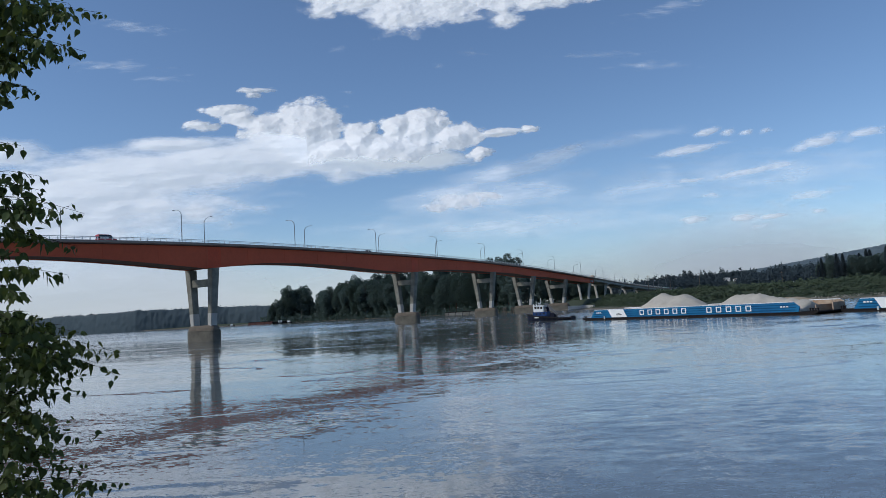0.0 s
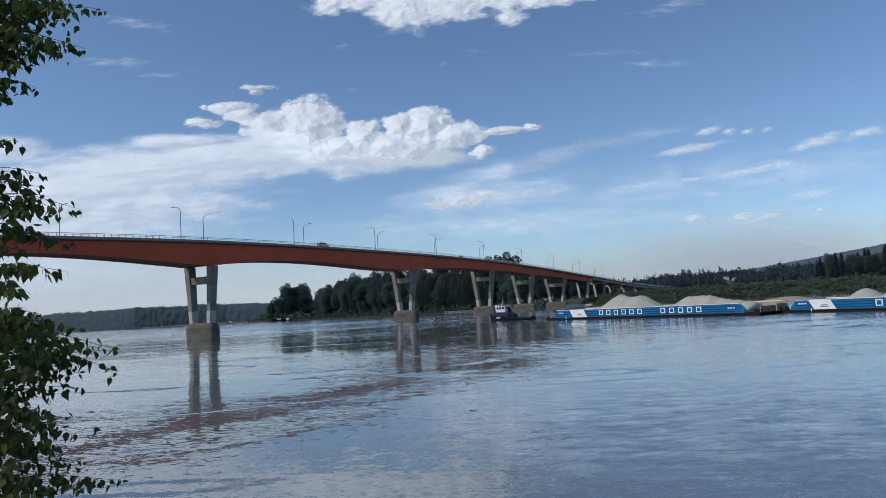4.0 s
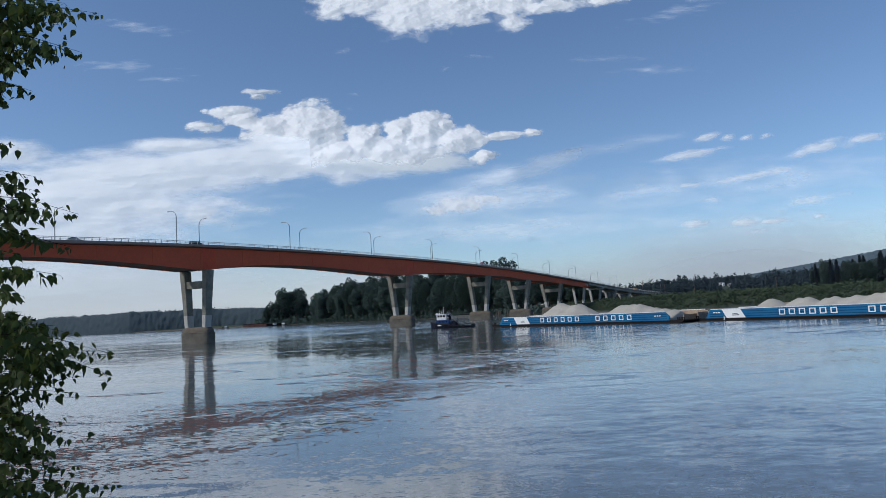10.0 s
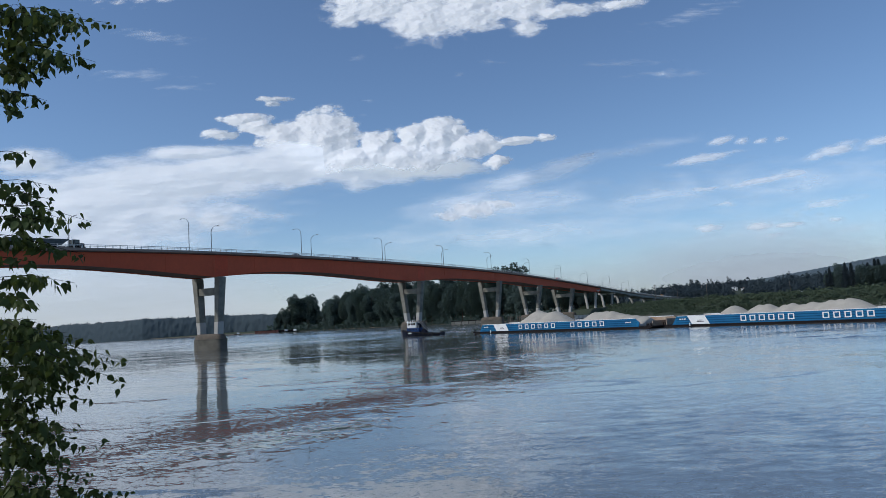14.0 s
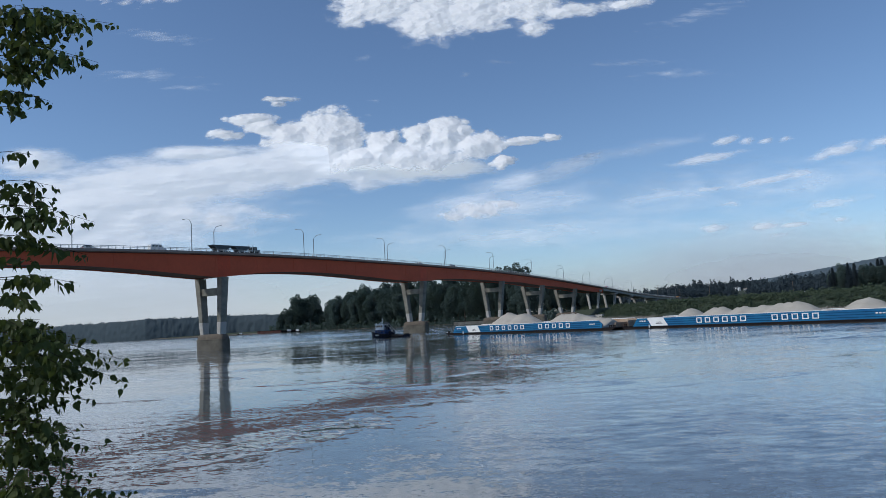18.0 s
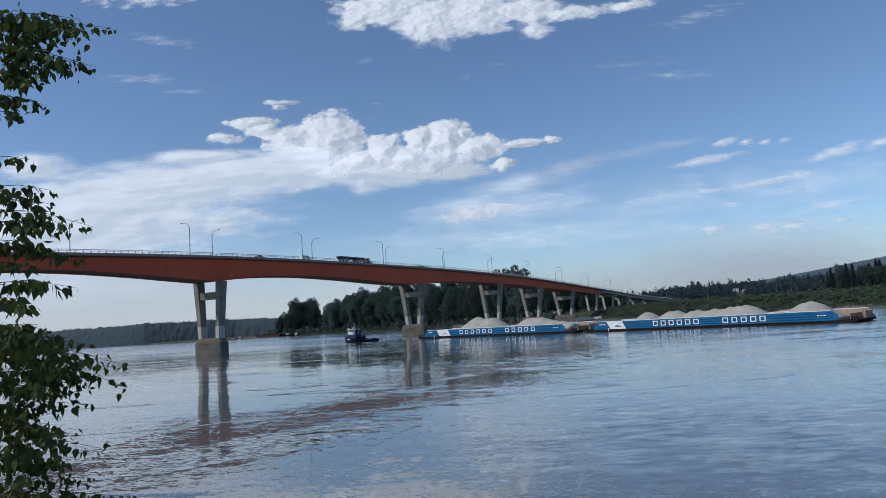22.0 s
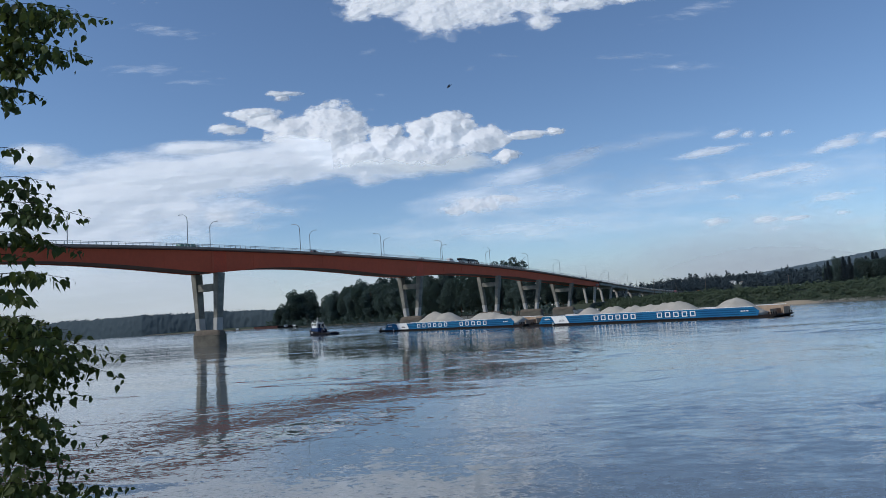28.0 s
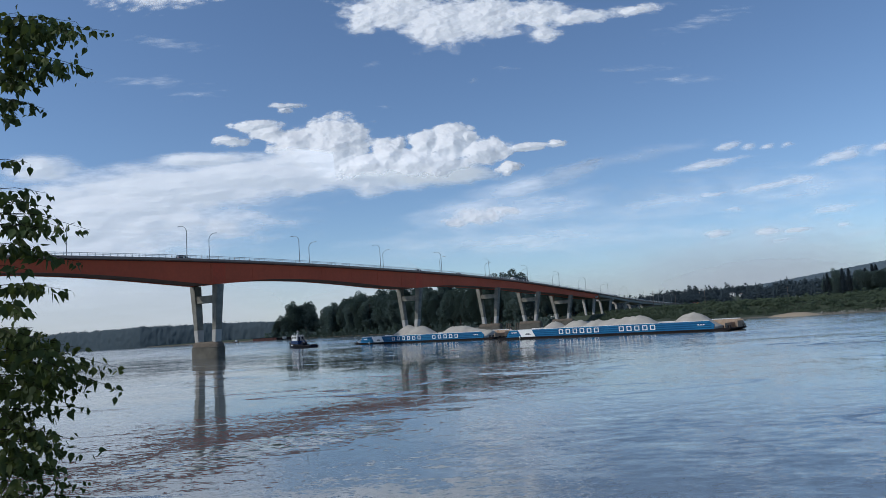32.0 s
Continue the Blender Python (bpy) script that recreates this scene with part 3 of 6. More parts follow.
# ---- the tow: tug and two gravel barges ----
def heap(bm, x0, x1, y0, y1, floor, cones, n=90, m=16, repose=0.72, seed=0):
    """Loose gravel in cones, lying between the walls."""
    vs = []
    for i in range(n + 1):
        row = []
        for j in range(m + 1):
            x, y = x0 + (x1 - x0) * i / n, y0 + (y1 - y0) * j / m
            z = floor
            for cx, cy, cz in cones:
                d = math.hypot(x - cx, (y - cy) * 0.8)
                z = max(z, cz - math.sqrt(d * d * repose * repose + 0.5) + 0.6)
            if z > floor:
                z += 0.22 * noise.noise((x * 0.5, y * 0.5, seed)) + 0.12 * noise.noise((x * 1.6, y * 1.6, seed))
            row.append(bm.verts.new((x, y, z)))
        vs.append(row)
    for i in range(n):
        for j in range(m):
            bm.faces.new((vs[i][j], vs[i][j + 1], vs[i + 1][j + 1], vs[i + 1][j]))
    for rim in (vs[0], vs[-1], [r[0] for r in vs], [r[-1] for r in vs]):
        low = [bm.verts.new((v.co.x, v.co.y, 0.73)) for v in rim]
        for k in range(len(rim) - 1):
            bm.faces.new((rim[k], rim[k + 1], low[k + 1], low[k]))
    bmesh.ops.recalc_face_normals(bm, faces=bm.faces)
    return bm


def mark(parent, x, z, w, h, y, mat=WHITE):
    part("side_marking", boxes((x - w / 2, x + w / 2, y, y + 0.02, z - h / 2, z + h / 2)), mat, parent)


def build_barge(name, length, cones, marks, stripe, label, seed):
    """Origin at the waterline of the port bow corner; x forward, y to port."""
    W, TOP = 13.5, 3.0
    L = length
    barge = thing(name, label, "barge", None, "gravel barges")
    hull = bmesh.new()
    prism(hull, [(-L - 4.2, 0.5), (-L - 3.2, 0.1), (-L + 3, -1.2), (-6, -1.2), (-1.0, 0.1), (0.0, 0.35), (0.0, 0.7), (-2.5, 0.72), (-L - 4.2, 0.72)], -W, 0)
    part("hull", hull, HULL_DARK, barge, "dark rusty hull low in the water")
    part("rubbing_strake", boxes((-L + 1, -3.2, 0.0, 0.1, 0.44, 0.68)), HULL_DARK, barge)
    # cargo walls
    wall = bmesh.new()
    prism(wall, [(-3.9, 0.72), (-5.5, TOP), (-L + 1.4, TOP), (-L, 1.9), (-L + 0.4, 0.72)], -0.28, 0)
    pw = part("port_wall", wall, BLUE, barge, "bright blue cargo wall with white stripe")
    far = bmesh.new()
    prism(far, [(-3.9, 0.72), (-5.5, TOP), (-L - 2.6, TOP), (-L - 3.4, 2.6), (-L - 3.4, 0.72)], -W, -W + 0.28)
    sw = part("starboard_wall", far, RUST, barge, "rusty inner face of the far cargo wall")
    part("wall_rim", boxes((-L - 2.5, -5.6, -W - 0.05, -W + 0.35, TOP + 0.004, TOP + 0.22)), WHITE, sw)
    part("wall_rim", boxes((-L + 1.5, -5.6, -0.33, 0.05, TOP + 0.004, TOP + 0.14)), WHITE, pw)
    bow = bmesh.new()
    prism(bow, [(-3.95, 0.72), (-5.45, TOP), (-5.75, TOP), (-4.25, 0.72)], -W + 0.3, -0.3)
    part("bow_wall", bow, BLUE, barge)
    part("stern_bulkhead", boxes((-L - 1.0, -L - 0.75, -W + 0.3, -5.2, 0.72, 2.1), (-L - 3.3, -L - 3.1, -W + 0.3, -W + 5.0, 0.72, 2.5)), RUST, barge, "rust-stained bulkhead at the open stern")
    # ribs on the port wall: three long ledges and many uprights
    for z in (1.2, 1.8, 2.4):
        part("wall_ledge", boxes((-L + 0.9, -5.2, 0.003, 0.064, z - 0.09, z + 0.07)), BLUE_LEDGE, pw)
    # white slanted stripe
    s0, s1 = stripe
    part("white_panel", prism(bmesh.new(), [(-s0, TOP - 0.02), (-s1, TOP - 0.02), (-s1 - 1.35, 0.75), (-s0 - 1.35, 0.75)], 0.065, 0.09), WHITE, pw, "slanted white panel")
    part("panel_emblem", boxes((-(s0 + s1) / 2 - 2.3, -(s0 + s1) / 2 - 0.2, 0.094, 0.11, 1.35, 1.55), (-(s0 + s1) / 2 - 1.9, -(s0 + s1) / 2 - 0.4, 0.094, 0.11, 1.7, 1.85)), NAVY, pw, "small dark emblem bars")
    for k in range(3):
        mark(pw, -6.6 - 0.75 * k, 2.2, 0.55, 0.3, 0.065)
        mark(pw, -L + 3.0 + 0.75 * k, 2.0, 0.5, 0.28, 0.065)
    # a row of plain white blocks
    for x in marks:
        part("side_marking", boxes((-x - 0.78, -x - 0.50, 0.068, 0.088, 1.2, 2.62), (-x + 0.50, -x + 0.78, 0.068, 0.088, 1.2, 2.62),
                                   (-x - 0.498, -x + 0.498, 0.068, 0.088, 1.2, 1.42), (-x - 0.498, -x + 0.498, 0.068, 0.088, 2.4, 2.62)), WHITE, pw)
    # deck gear
    for x, y in ((-1.0, -0.5), (-1.0, -W + 0.6), (-2.3, -4), (-L - 3.6, -0.8), (-L - 3.6, -W + 0.7), (-L - 2.5, -0.5)):
        b = bmesh.new()
        for dx in (-0.3, 0.3):
            tube(b, [(x + dx, y, 0.72), (x + dx, y, 1.5)], 0.16, 0.16, 8)
        box(b, x - 0.5, x + 0.5, y - 0.06, y + 0.06, 1.28, 1.38)
        part("bollard", b, HULL_DARK, barge)
    part("fairlead", tubes((((-9.5, 0.06, 0.3), (-9.5, 0.06, 1.1)), 0.16, 0.16)), WHITE, barge)
    for k, y in enumerate((-W + 1.0, -W + 2.2, -W + 3.6)):
        part("stern_post", tubes((((-L - 2.4, y, 1.0), (-L - 2.4, y, 3.0 + 0.2 * (k == 0))), 0.12, 0.12)), RUST, barge)
    part("gravel_load", heap(bmesh.new(), -L + 0.6, -5.9, -W + 0.29, -0.29, 1.3, cones, seed=seed), GRAVEL, barge, "pale crushed gravel heaped in cones", smooth=True)
    return barge


def cones_from(rows):
    return [(-x, -6.75 + dy, z) for x, dy, z in rows]


barge_front = build_barge("gravel_barge", 71.3,
                          cones_from([(26.8, 0, 7.1), (29.2, 0.5, 6.5), (31.4, -0.5, 6.4), (34.0, 0, 6.6), (36.4, 0, 5.4), (50.8, 0, 5.6), (52.6, 0.5, 5.5), (54.6, 0, 5.7), (57.2, 0, 5.6), (59.8, -0.5, 4.8), (62.5, 0, 4.4), (65.5, 0, 4.1), (68.5, 0, 3.7), (71.0, 0.5, 2.9)]),
                          [24.2, 27.1, 30.0, 32.9, 35.8, 38.7, 46.7, 49.6, 52.5, 55.3, 58.1], (11.2, 17.2), "blue and white cargo barge heaped with pale gravel", 1)
barge_rear = build_barge("gravel_barge", 74.0,
                         cones_from([(19.2, 0, 5.3), (26.7, 0, 5.2), (28.7, 0, 5.3), (33.3, 0, 4.8), (35.4, 0.5, 5.1), (38.0, 0, 4.8), (40.2, 0.4, 5.2), (42.4, 0, 5.0), (44.6, -0.3, 5.5), (47.0, 0, 5.5), (49.2, 0.3, 5.7), (51.0, 0, 5.2), (64.2, 0, 5.4), (65.8, 0, 5.7), (67.0, 0, 5.2)]),
                         [25.4, 27.9, 30.4, 32.9, 35.4, 37.9, 46.2, 48.7, 51.2, 53.7, 56.1], (8.9, 14.3), "long blue and white barge with many gravel cones", 2)


def build_tug():
    """Origin at the waterline of the bow; x forward."""
    tug = thing("tugboat", "small navy tugboat with white wheelhouse towing barges", "tugboat")
    rings = []
    for x, w, top, bot in ((0.0, 0.15, 2.5, 0.2), (-0.9, 1.2, 2.35, -0.5), (-2.6, 2.3, 2.1, -1.1), (-5.5, 2.75, 1.75, -1.3), (-9.0, 2.8, 1.4, -1.3), (-9.4, 2.8, 1.05, -1.3), (-14, 2.7, 0.85, -1.2), (-17.2, 2.3, 0.9, -0.5)):
        rings.append([(x, -w, top), (x, -w * 0.94, 0.2), (x, -w * 0.55, bot), (x, w * 0.55, bot), (x, w * 0.94, 0.2), (x, w, top)])
    part("hull", loft(bmesh.new(), rings), NAVY, tug, "dark navy hull with a high bow")
    for sgn in (-1, 1):
        pts = [(x, sgn * (w + 0.08), top - 0.2) for x, w, top in ((0.05, 0.1, 2.4), (-0.9, 1.2, 2.25), (-2.6, 2.3, 2.0), (-5.5, 2.75, 1.65), (-9.0, 2.8, 1.3), (-14, 2.7, 0.75), (-17.2, 2.3, 0.8))]
        part("fender", tubes((pts, 0.17, 0.17)), BLACK, tug)
        part("name_panel", boxes((-5.4, -3.9, min(sgn * 2.78, sgn * 2.84), max(sgn * 2.78, sgn * 2.84), 1.0, 1.35)), WHITE, tug)
    for k in range(5):
        pts = []
        for j in range(13):
            a = j / 12 * math.tau
            pts.append((-6.6 - 1.9 * k + 0.42 * math.cos(a), 2.92, 0.85 - 0.05 * k + 0.42 * math.sin(a)))
        part("tyre_fender", tubes((pts, 0.13, 0.13)), BLACK, tug)
    part("deckhouse", boxes((-8.2, -2.9, -1.9, 1.9, 1.6, 3.1), bevel=0.12), TUG_BLUE, tug, "dark blue deckhouse")
    wheel = part("wheelhouse", boxes((-7.0, -3.1, -1.7, 1.7, 3.1, 5.25), bevel=0.15), WHITE, tug, "white wheelhouse with dark windows")
    part("roof", boxes((-7.3, -2.8, -1.9, 1.9, 5.254, 5.42), bevel=0.05), WHITE, wheel)
    for y in (-1.06, -0.35, 0.36):
        part("window", boxes((-3.12, -3.06, y, y + 0.6, 4.15, 4.95)), GLASS_DARK, wheel)
    for sgn in (-1, 1):
        for x in (-6.6, -5.5, -4.4):
            part("window", boxes((x, x + 0.8, min(sgn * 1.69, sgn * 1.74), max(sgn * 1.69, sgn * 1.74), 4.15, 4.95)), GLASS_DARK, wheel)
        for x in (-7.4, -6.0, -4.6):
            part("porthole", boxes((x, x + 0.5, min(sgn * 1.89, sgn * 1.93), max(sgn * 1.89, sgn * 1.93), 2.2, 2.7)), GLASS_DARK, tug)
    part("mast", tubes((((-5.4, 0, 5.1), (-5.5, 0, 8.0)), 0.09, 0.05), (((-5.45, -0.9, 6.6), (-5.45, 0.9, 6.6)), 0.04, 0.04), (((-5.45, -0.7, 7.2), (-5.45, 0.7, 7.2)), 0.03, 0.03), (((-4.2, 0.8, 5.1), (-4.2, 0.8, 6.8)), 0.03, 0.02), (((-4.2, -0.9, 5.1), (-4.2, -0.9, 6.6)), 0.03, 0.02)), WHITE, tug)
    part("radar", boxes((-4.9, -4.7, -0.75, 0.75, 6.05, 6.2), (-4.87, -4.73, -0.1, 0.1, 5.42, 6.06)), WHITE, tug)
    part("searchlight", boxes((-3.4, -3.0, -1.3, -0.9, 5.42, 5.85), (-3.4, -3.0, 0.9, 1.3, 5.42, 5.85), bevel=0.06), WHITE, tug)
    part("funnel", boxes((-8.0, -7.2, -1.3, -0.6, 3.1, 4.9), (-8.0, -7.2, 0.6, 1.3, 3.1, 4.9), bevel=0.1), NAVY, tug)
    part("tow_frame", tubes((((-7.6, -1.5, 3.0), (-7.4, -1.0, 6.0)), 0.09, 0.09), (((-7.6, 1.5, 3.0), (-7.4, 1.0, 6.0)), 0.09, 0.09), (((-7.4, -1.0, 6.0), (-7.4, 1.0, 6.0)), 0.09, 0.09), (((-7.4, 0.8, 6.0), (-11.4, 0.9, 1.9)), 0.17, 0.14), (((-7.4, -0.8, 6.0), (-11.4, -0.9, 1.9)), 0.17, 0.14)), LAMP_GREY, tug)
    part("winch", tubes((((-9.8, -1.0, 1.8), (-9.8, 1.0, 1.8)), 0.65, 0.65), (((-9.8, -1.05, 1.8), (-9.8, -1.0, 1.8)), 0.9, 0.9), (((-9.8, 1.0, 1.8), (-9.8, 1.05, 1.8)), 0.9, 0.9), sides=14), NAVY, tug)
    part("stern_roller", tubes((((-17.0, -1.4, 1.05), (-17.0, 1.4, 1.05)), 0.28, 0.28)), BLACK, tug)
    part("bow_fender", tubes((((-1.0, -1.3, 2.1), (0.12, 0, 2.25), (-1.0, 1.3, 2.1)), 0.3, 0.3)), BLACK, tug)
    for y in (-1.8, 1.8):
        part("handrail", tubes(*[(((x, y, 3.1), (x, y, 4.02)), 0.025, 0.025) for x in (-8.1, -7.2, -6.4)], (((-8.12, y, 4.0), (-6.38, y, 4.0)), 0.025, 0.025), sides=5), WHITE, tug)
    return tug


tug = build_tug()


# ---- vehicles on the bridge ----
def wheels(parent, spots, r=0.34):
    for x, y in spots:
        w = part("wheel", tubes((((x, y - 0.12, r), (x, y + 0.12, r)), r, r), sides=14), BLACK, parent)
        part("rim", tubes((((x, y - 0.13, r), (x, y + 0.13, r)), r * 0.55, r * 0.55), sides=10), GALV, w)


def build_car(name, paint, label, tall=1.45, length=4.6, boxy=False):
    """Origin on the road; x forward."""
    car = thing(name, label, "car", None, "vehicles on the bridge")
    h = length / 2
    waist = 0.92 if tall < 1.6 else 1.1
    prof = [(-h, 0.35), (-h, waist - 0.12), (-h + 0.1, waist), (h - 1.2, waist), (h - 0.15, waist - 0.2), (h, 0.6), (h, 0.35)]
    bm = prism(bmesh.new(), prof, -0.88, 0.88)
    bmesh.ops.bevel(bm, geom=[e for e in bm.edges], offset=0.07, segments=2, affect="EDGES")
    part("body", bm, paint, car)
    back = -h + (0.1 if boxy else 0.55)
    cab = bmesh.new()
    loft(cab, [[(back, -0.82, waist), (h - 1.15, -0.82, waist), (h - 1.15, 0.82, waist), (back, 0.82, waist)], [(back + (0.1 if boxy else 0.5), -0.66, tall - 0.05), (h - 1.95, -0.66, tall - 0.05), (h - 1.95, 0.66, tall - 0.05), (back + (0.1 if boxy else 0.5), 0.66, tall - 0.05)]])
    part("windows", cab, GLASS_DARK, car)
    part("roof", boxes((back + (0.1 if boxy else 0.45), h - 1.9, -0.68, 0.68, tall - 0.05, tall), bevel=0.02), paint, car)
    for y in (-0.87, 0.83):
        part("pillar", boxes((-0.15, 0.0, y, y + 0.04, waist, tall - 0.08)), paint, car)
    for y in (-0.7, 0.4):
        part("headlight", boxes((h - 0.06, h + 0.02, y, y + 0.3, 0.62, 0.76)), WHITE, car)
        part("tail_light", boxes((-h - 0.02, -h + 0.06, y, y + 0.3, 0.65, 0.82)), RED_PAINT, car)
    wheels(car, [(a, b) for a in (-h + 0.85, h - 0.85) for b in (-0.78, 0.78)])
    return car


def build_van():
    van = thing("delivery_van", "white work van with a ladder rack on its roof", "van", None, "vehicles on the bridge")
    bm = prism(bmesh.new(), [(-2.7, 0.4), (-2.7, 2.15), (-2.55, 2.25), (1.0, 2.25), (1.75, 1.35), (2.6, 1.05), (2.7, 0.4)], -0.95, 0.95)
    bmesh.ops.bevel(bm, geom=[e for e in bm.edges], offset=0.06, segments=2, affect="EDGES")
    part("body", bm, WHITE, van)
    for y in (-0.975, 0.955):
        for x0, x1 in ((-2.4, -1.5), (-1.3, -0.3), (0.0, 1.05)):
            part("window", boxes((x0, x1, y, y + 0.02, 1.4, 2.0)), GLASS_DARK, van)
    part("windscreen", prism(bmesh.new(), [(1.08, 2.2), (1.74, 1.42), (1.77, 1.45), (1.11, 2.23)], -0.8, 0.8), GLASS_DARK, van)
    wheels(van, [(x, y) for x in (-1.7, 1.7) for y in (-0.85, 0.85)], 0.36)
    part("roof_rack", boxes((-2.4, 1.2, -0.75, -0.68, 2.45, 2.52), (-2.4, 1.2, 0.68, 0.75, 2.45, 2.52), *[(x, x + 0.07, -0.75, 0.75, 2.38, 2.45) for x in (-2.3, -1.1, 0.1, 1.0)], *[(x, x + 0.06, y, y + 0.06, 2.2, 2.4) for x in (-2.3, 1.0) for y in (-0.74, 0.68)]), GALV, van)
    return van


def build_red_truck():
    t = build_car("service_truck", RED_PAINT, "dark red utility truck with side lockers", 2.15, 6.2, True)
    part("rack", boxes((-3.0, 0.3, -0.85, 0.85, 2.16, 2.26), (-3.0, -2.9, -0.85, 0.85, 1.5, 2.2), bevel=0.03), RED_PAINT, t)
    for x in (-2.7, -1.7, -0.7):
        part("locker_panel", boxes((x, x + 0.8, -0.93, -0.885, 0.95, 1.5)), WHITE, t, "pale locker door")
    return t


def build_dump_truck():
    truck = thing("dump_truck", "dark dump truck pulling a matching trailer", "truck", None, "vehicles on the bridge")
    part("cab", boxes((4.6, 6.6, -1.2, 1.2, 0.9, 2.9), bevel=0.15), DARK_PAINT, truck)
    part("hood", boxes((6.6, 8.2, -1.0, 1.0, 0.8, 1.9), bevel=0.2), DARK_PAINT, truck)
    part("windscreen", boxes((6.58, 6.63, -1.0, 1.0, 1.95, 2.7)), GLASS_DARK, truck)
    for y in (-1.215, 1.195):
        part("side_window", boxes((5.1, 6.3, y, y + 0.02, 1.9, 2.6)), GLASS_DARK, truck)
    part("exhaust_stack", tubes((((4.4, -1.0, 1.0), (4.4, -1.0, 3.7)), 0.09, 0.09), (((4.4, 1.0, 1.0), (4.4, 1.0, 3.7)), 0.09, 0.09)), GALV, truck)
    part("bumper", boxes((8.2, 8.4, -1.15, 1.15, 0.5, 0.9)), GALV, truck)
    part("chassis", boxes((-3.6, 7.8, -0.5, 0.5, 0.7, 0.95), (-5.9, -3.6, -0.08, 0.08, 0.7, 0.85), (-13.4, -5.8, -0.5, 0.5, 0.7, 0.95)), BLACK, truck)
    for x0, x1 in ((-4.3, 3.2), (-13.8, -5.6)):
        bin_ = bmesh.new()
        prism(bin_, [(x0 + 2.2, 1.1), (x0 - 0.3, 2.85), (x1 + 0.2, 2.85), (x1 - 2.2, 1.1)], -1.25, 1.25)
        b = part("dump_box", bin_, BIN_STEEL, truck, "dark steel dump box")
        for k in range(5):
            x = x0 + 2.3 + k * (x1 - x0 - 4.6) / 4
            for y in (-1.31, 1.25):
                part("rib", boxes((x - 0.06, x + 0.06, y, y + 0.06, 1.15, 2.8)), BIN_STEEL, b)
        part("tarpaulin", boxes((x0 - 0.2, x1 + 0.1, -1.27, 1.27, 2.854, 2.96), bevel=0.04), DARK_PAINT, b)
    wheels(truck, [(x, y) for x in (7.1, -1.6, -2.9, -6.6, -11.4, -12.7) for y in (-1.05, 1.05)], 0.52)
    return truck


def build_panel_truck(name, paint, label):
    t = thing(name, label, "truck", None, "vehicles on the bridge")
    part("cargo_box", boxes((-4.2, 2.0, -1.2, 1.2, 1.0, 2.4), bevel=0.06), paint, t)
    part("cab", boxes((2.1, 4.0, -1.1, 1.1, 0.6, 2.2), bevel=0.2), WHITE, t)
    part("windscreen", boxes((3.98, 4.02, -0.95, 0.95, 1.4, 2.0)), GLASS_DARK, t)
    part("chassis", boxes((-4.1, 3.8, -0.5, 0.5, 0.6, 0.98)), BLACK, t)
    wheels(t, [(x, y) for x in (3.0, -2.8) for y in (-0.98, 0.98)], 0.46)
    return t


red_truck = build_red_truck()
dark_car = build_car("car", DARK_PAINT, "black saloon car driving over the bridge")
grey_car = build_car("car", SILVER_PAINT, "silver saloon car driving over the bridge")
dark_suv = build_car("car", DARK_PAINT, "dark estate car driving over the bridge", 1.75, 4.8, True)
dump_truck = build_dump_truck()
white_van = build_van()
grey_pickup = build_car("car", SILVER_PAINT, "grey car driving over the bridge", 1.5, 4.7)
late_car = build_car("car", DARK_PAINT, "dark blue car driving over the bridge", 1.5, 4.5)
pale_car = build_car("car", SILVER_PAINT, "pale hatchback driving over the bridge", 1.5, 4.2, True)
green_truck = build_panel_truck("box_truck", GREEN_PAINT, "pale green box truck driving over the bridge")
last_car = build_car("car", DARK_PAINT, "dark green car driving over the bridge", 1.55, 4.7, True)
amber_truck = build_panel_truck("box_truck", ORANGE_PAINT, "amber box truck on the far approach")


def build_bird():
    bird = thing("bird", "small dark swallow in flight over the river", "bird")
    part("body", loft(bmesh.new(), [[(x, r * math.cos(a), r * math.sin(a) * 0.9) for a in [k * math.tau / 8 for k in range(8)]] for x, r in ((0.09, 0.006), (0.07, 0.018), (0.03, 0.025), (-0.03, 0.02), (-0.07, 0.008))]), FEATHER, bird)
    for s in (-1, 1):
        w = bmesh.new()
        loft(w, [[(0.045, s * 0.02, 0.0), (0.05, s * 0.10, 0.03), (0.0, s * 0.17, 0.045), (-0.05, s * 0.21, 0.05), (-0.02, s * 0.12, 0.028), (-0.03, s * 0.02, 0.0)],
                 [(0.045, s * 0.02, 0.006), (0.05, s * 0.10, 0.035), (0.0, s * 0.17, 0.049), (-0.05, s * 0.21, 0.053), (-0.02, s * 0.12, 0.033), (-0.03, s * 0.02, 0.006)]])
        part("wing", w, FEATHER, bird)
    t = bmesh.new()
    prism(t, [(-0.06, 0.0), (-0.15, 0.004), (-0.15, -0.002), (-0.06, -0.006)], -0.02, 0.02)
    part("tail", t, FEATHER, bird)
    return bird


bird = build_bird()



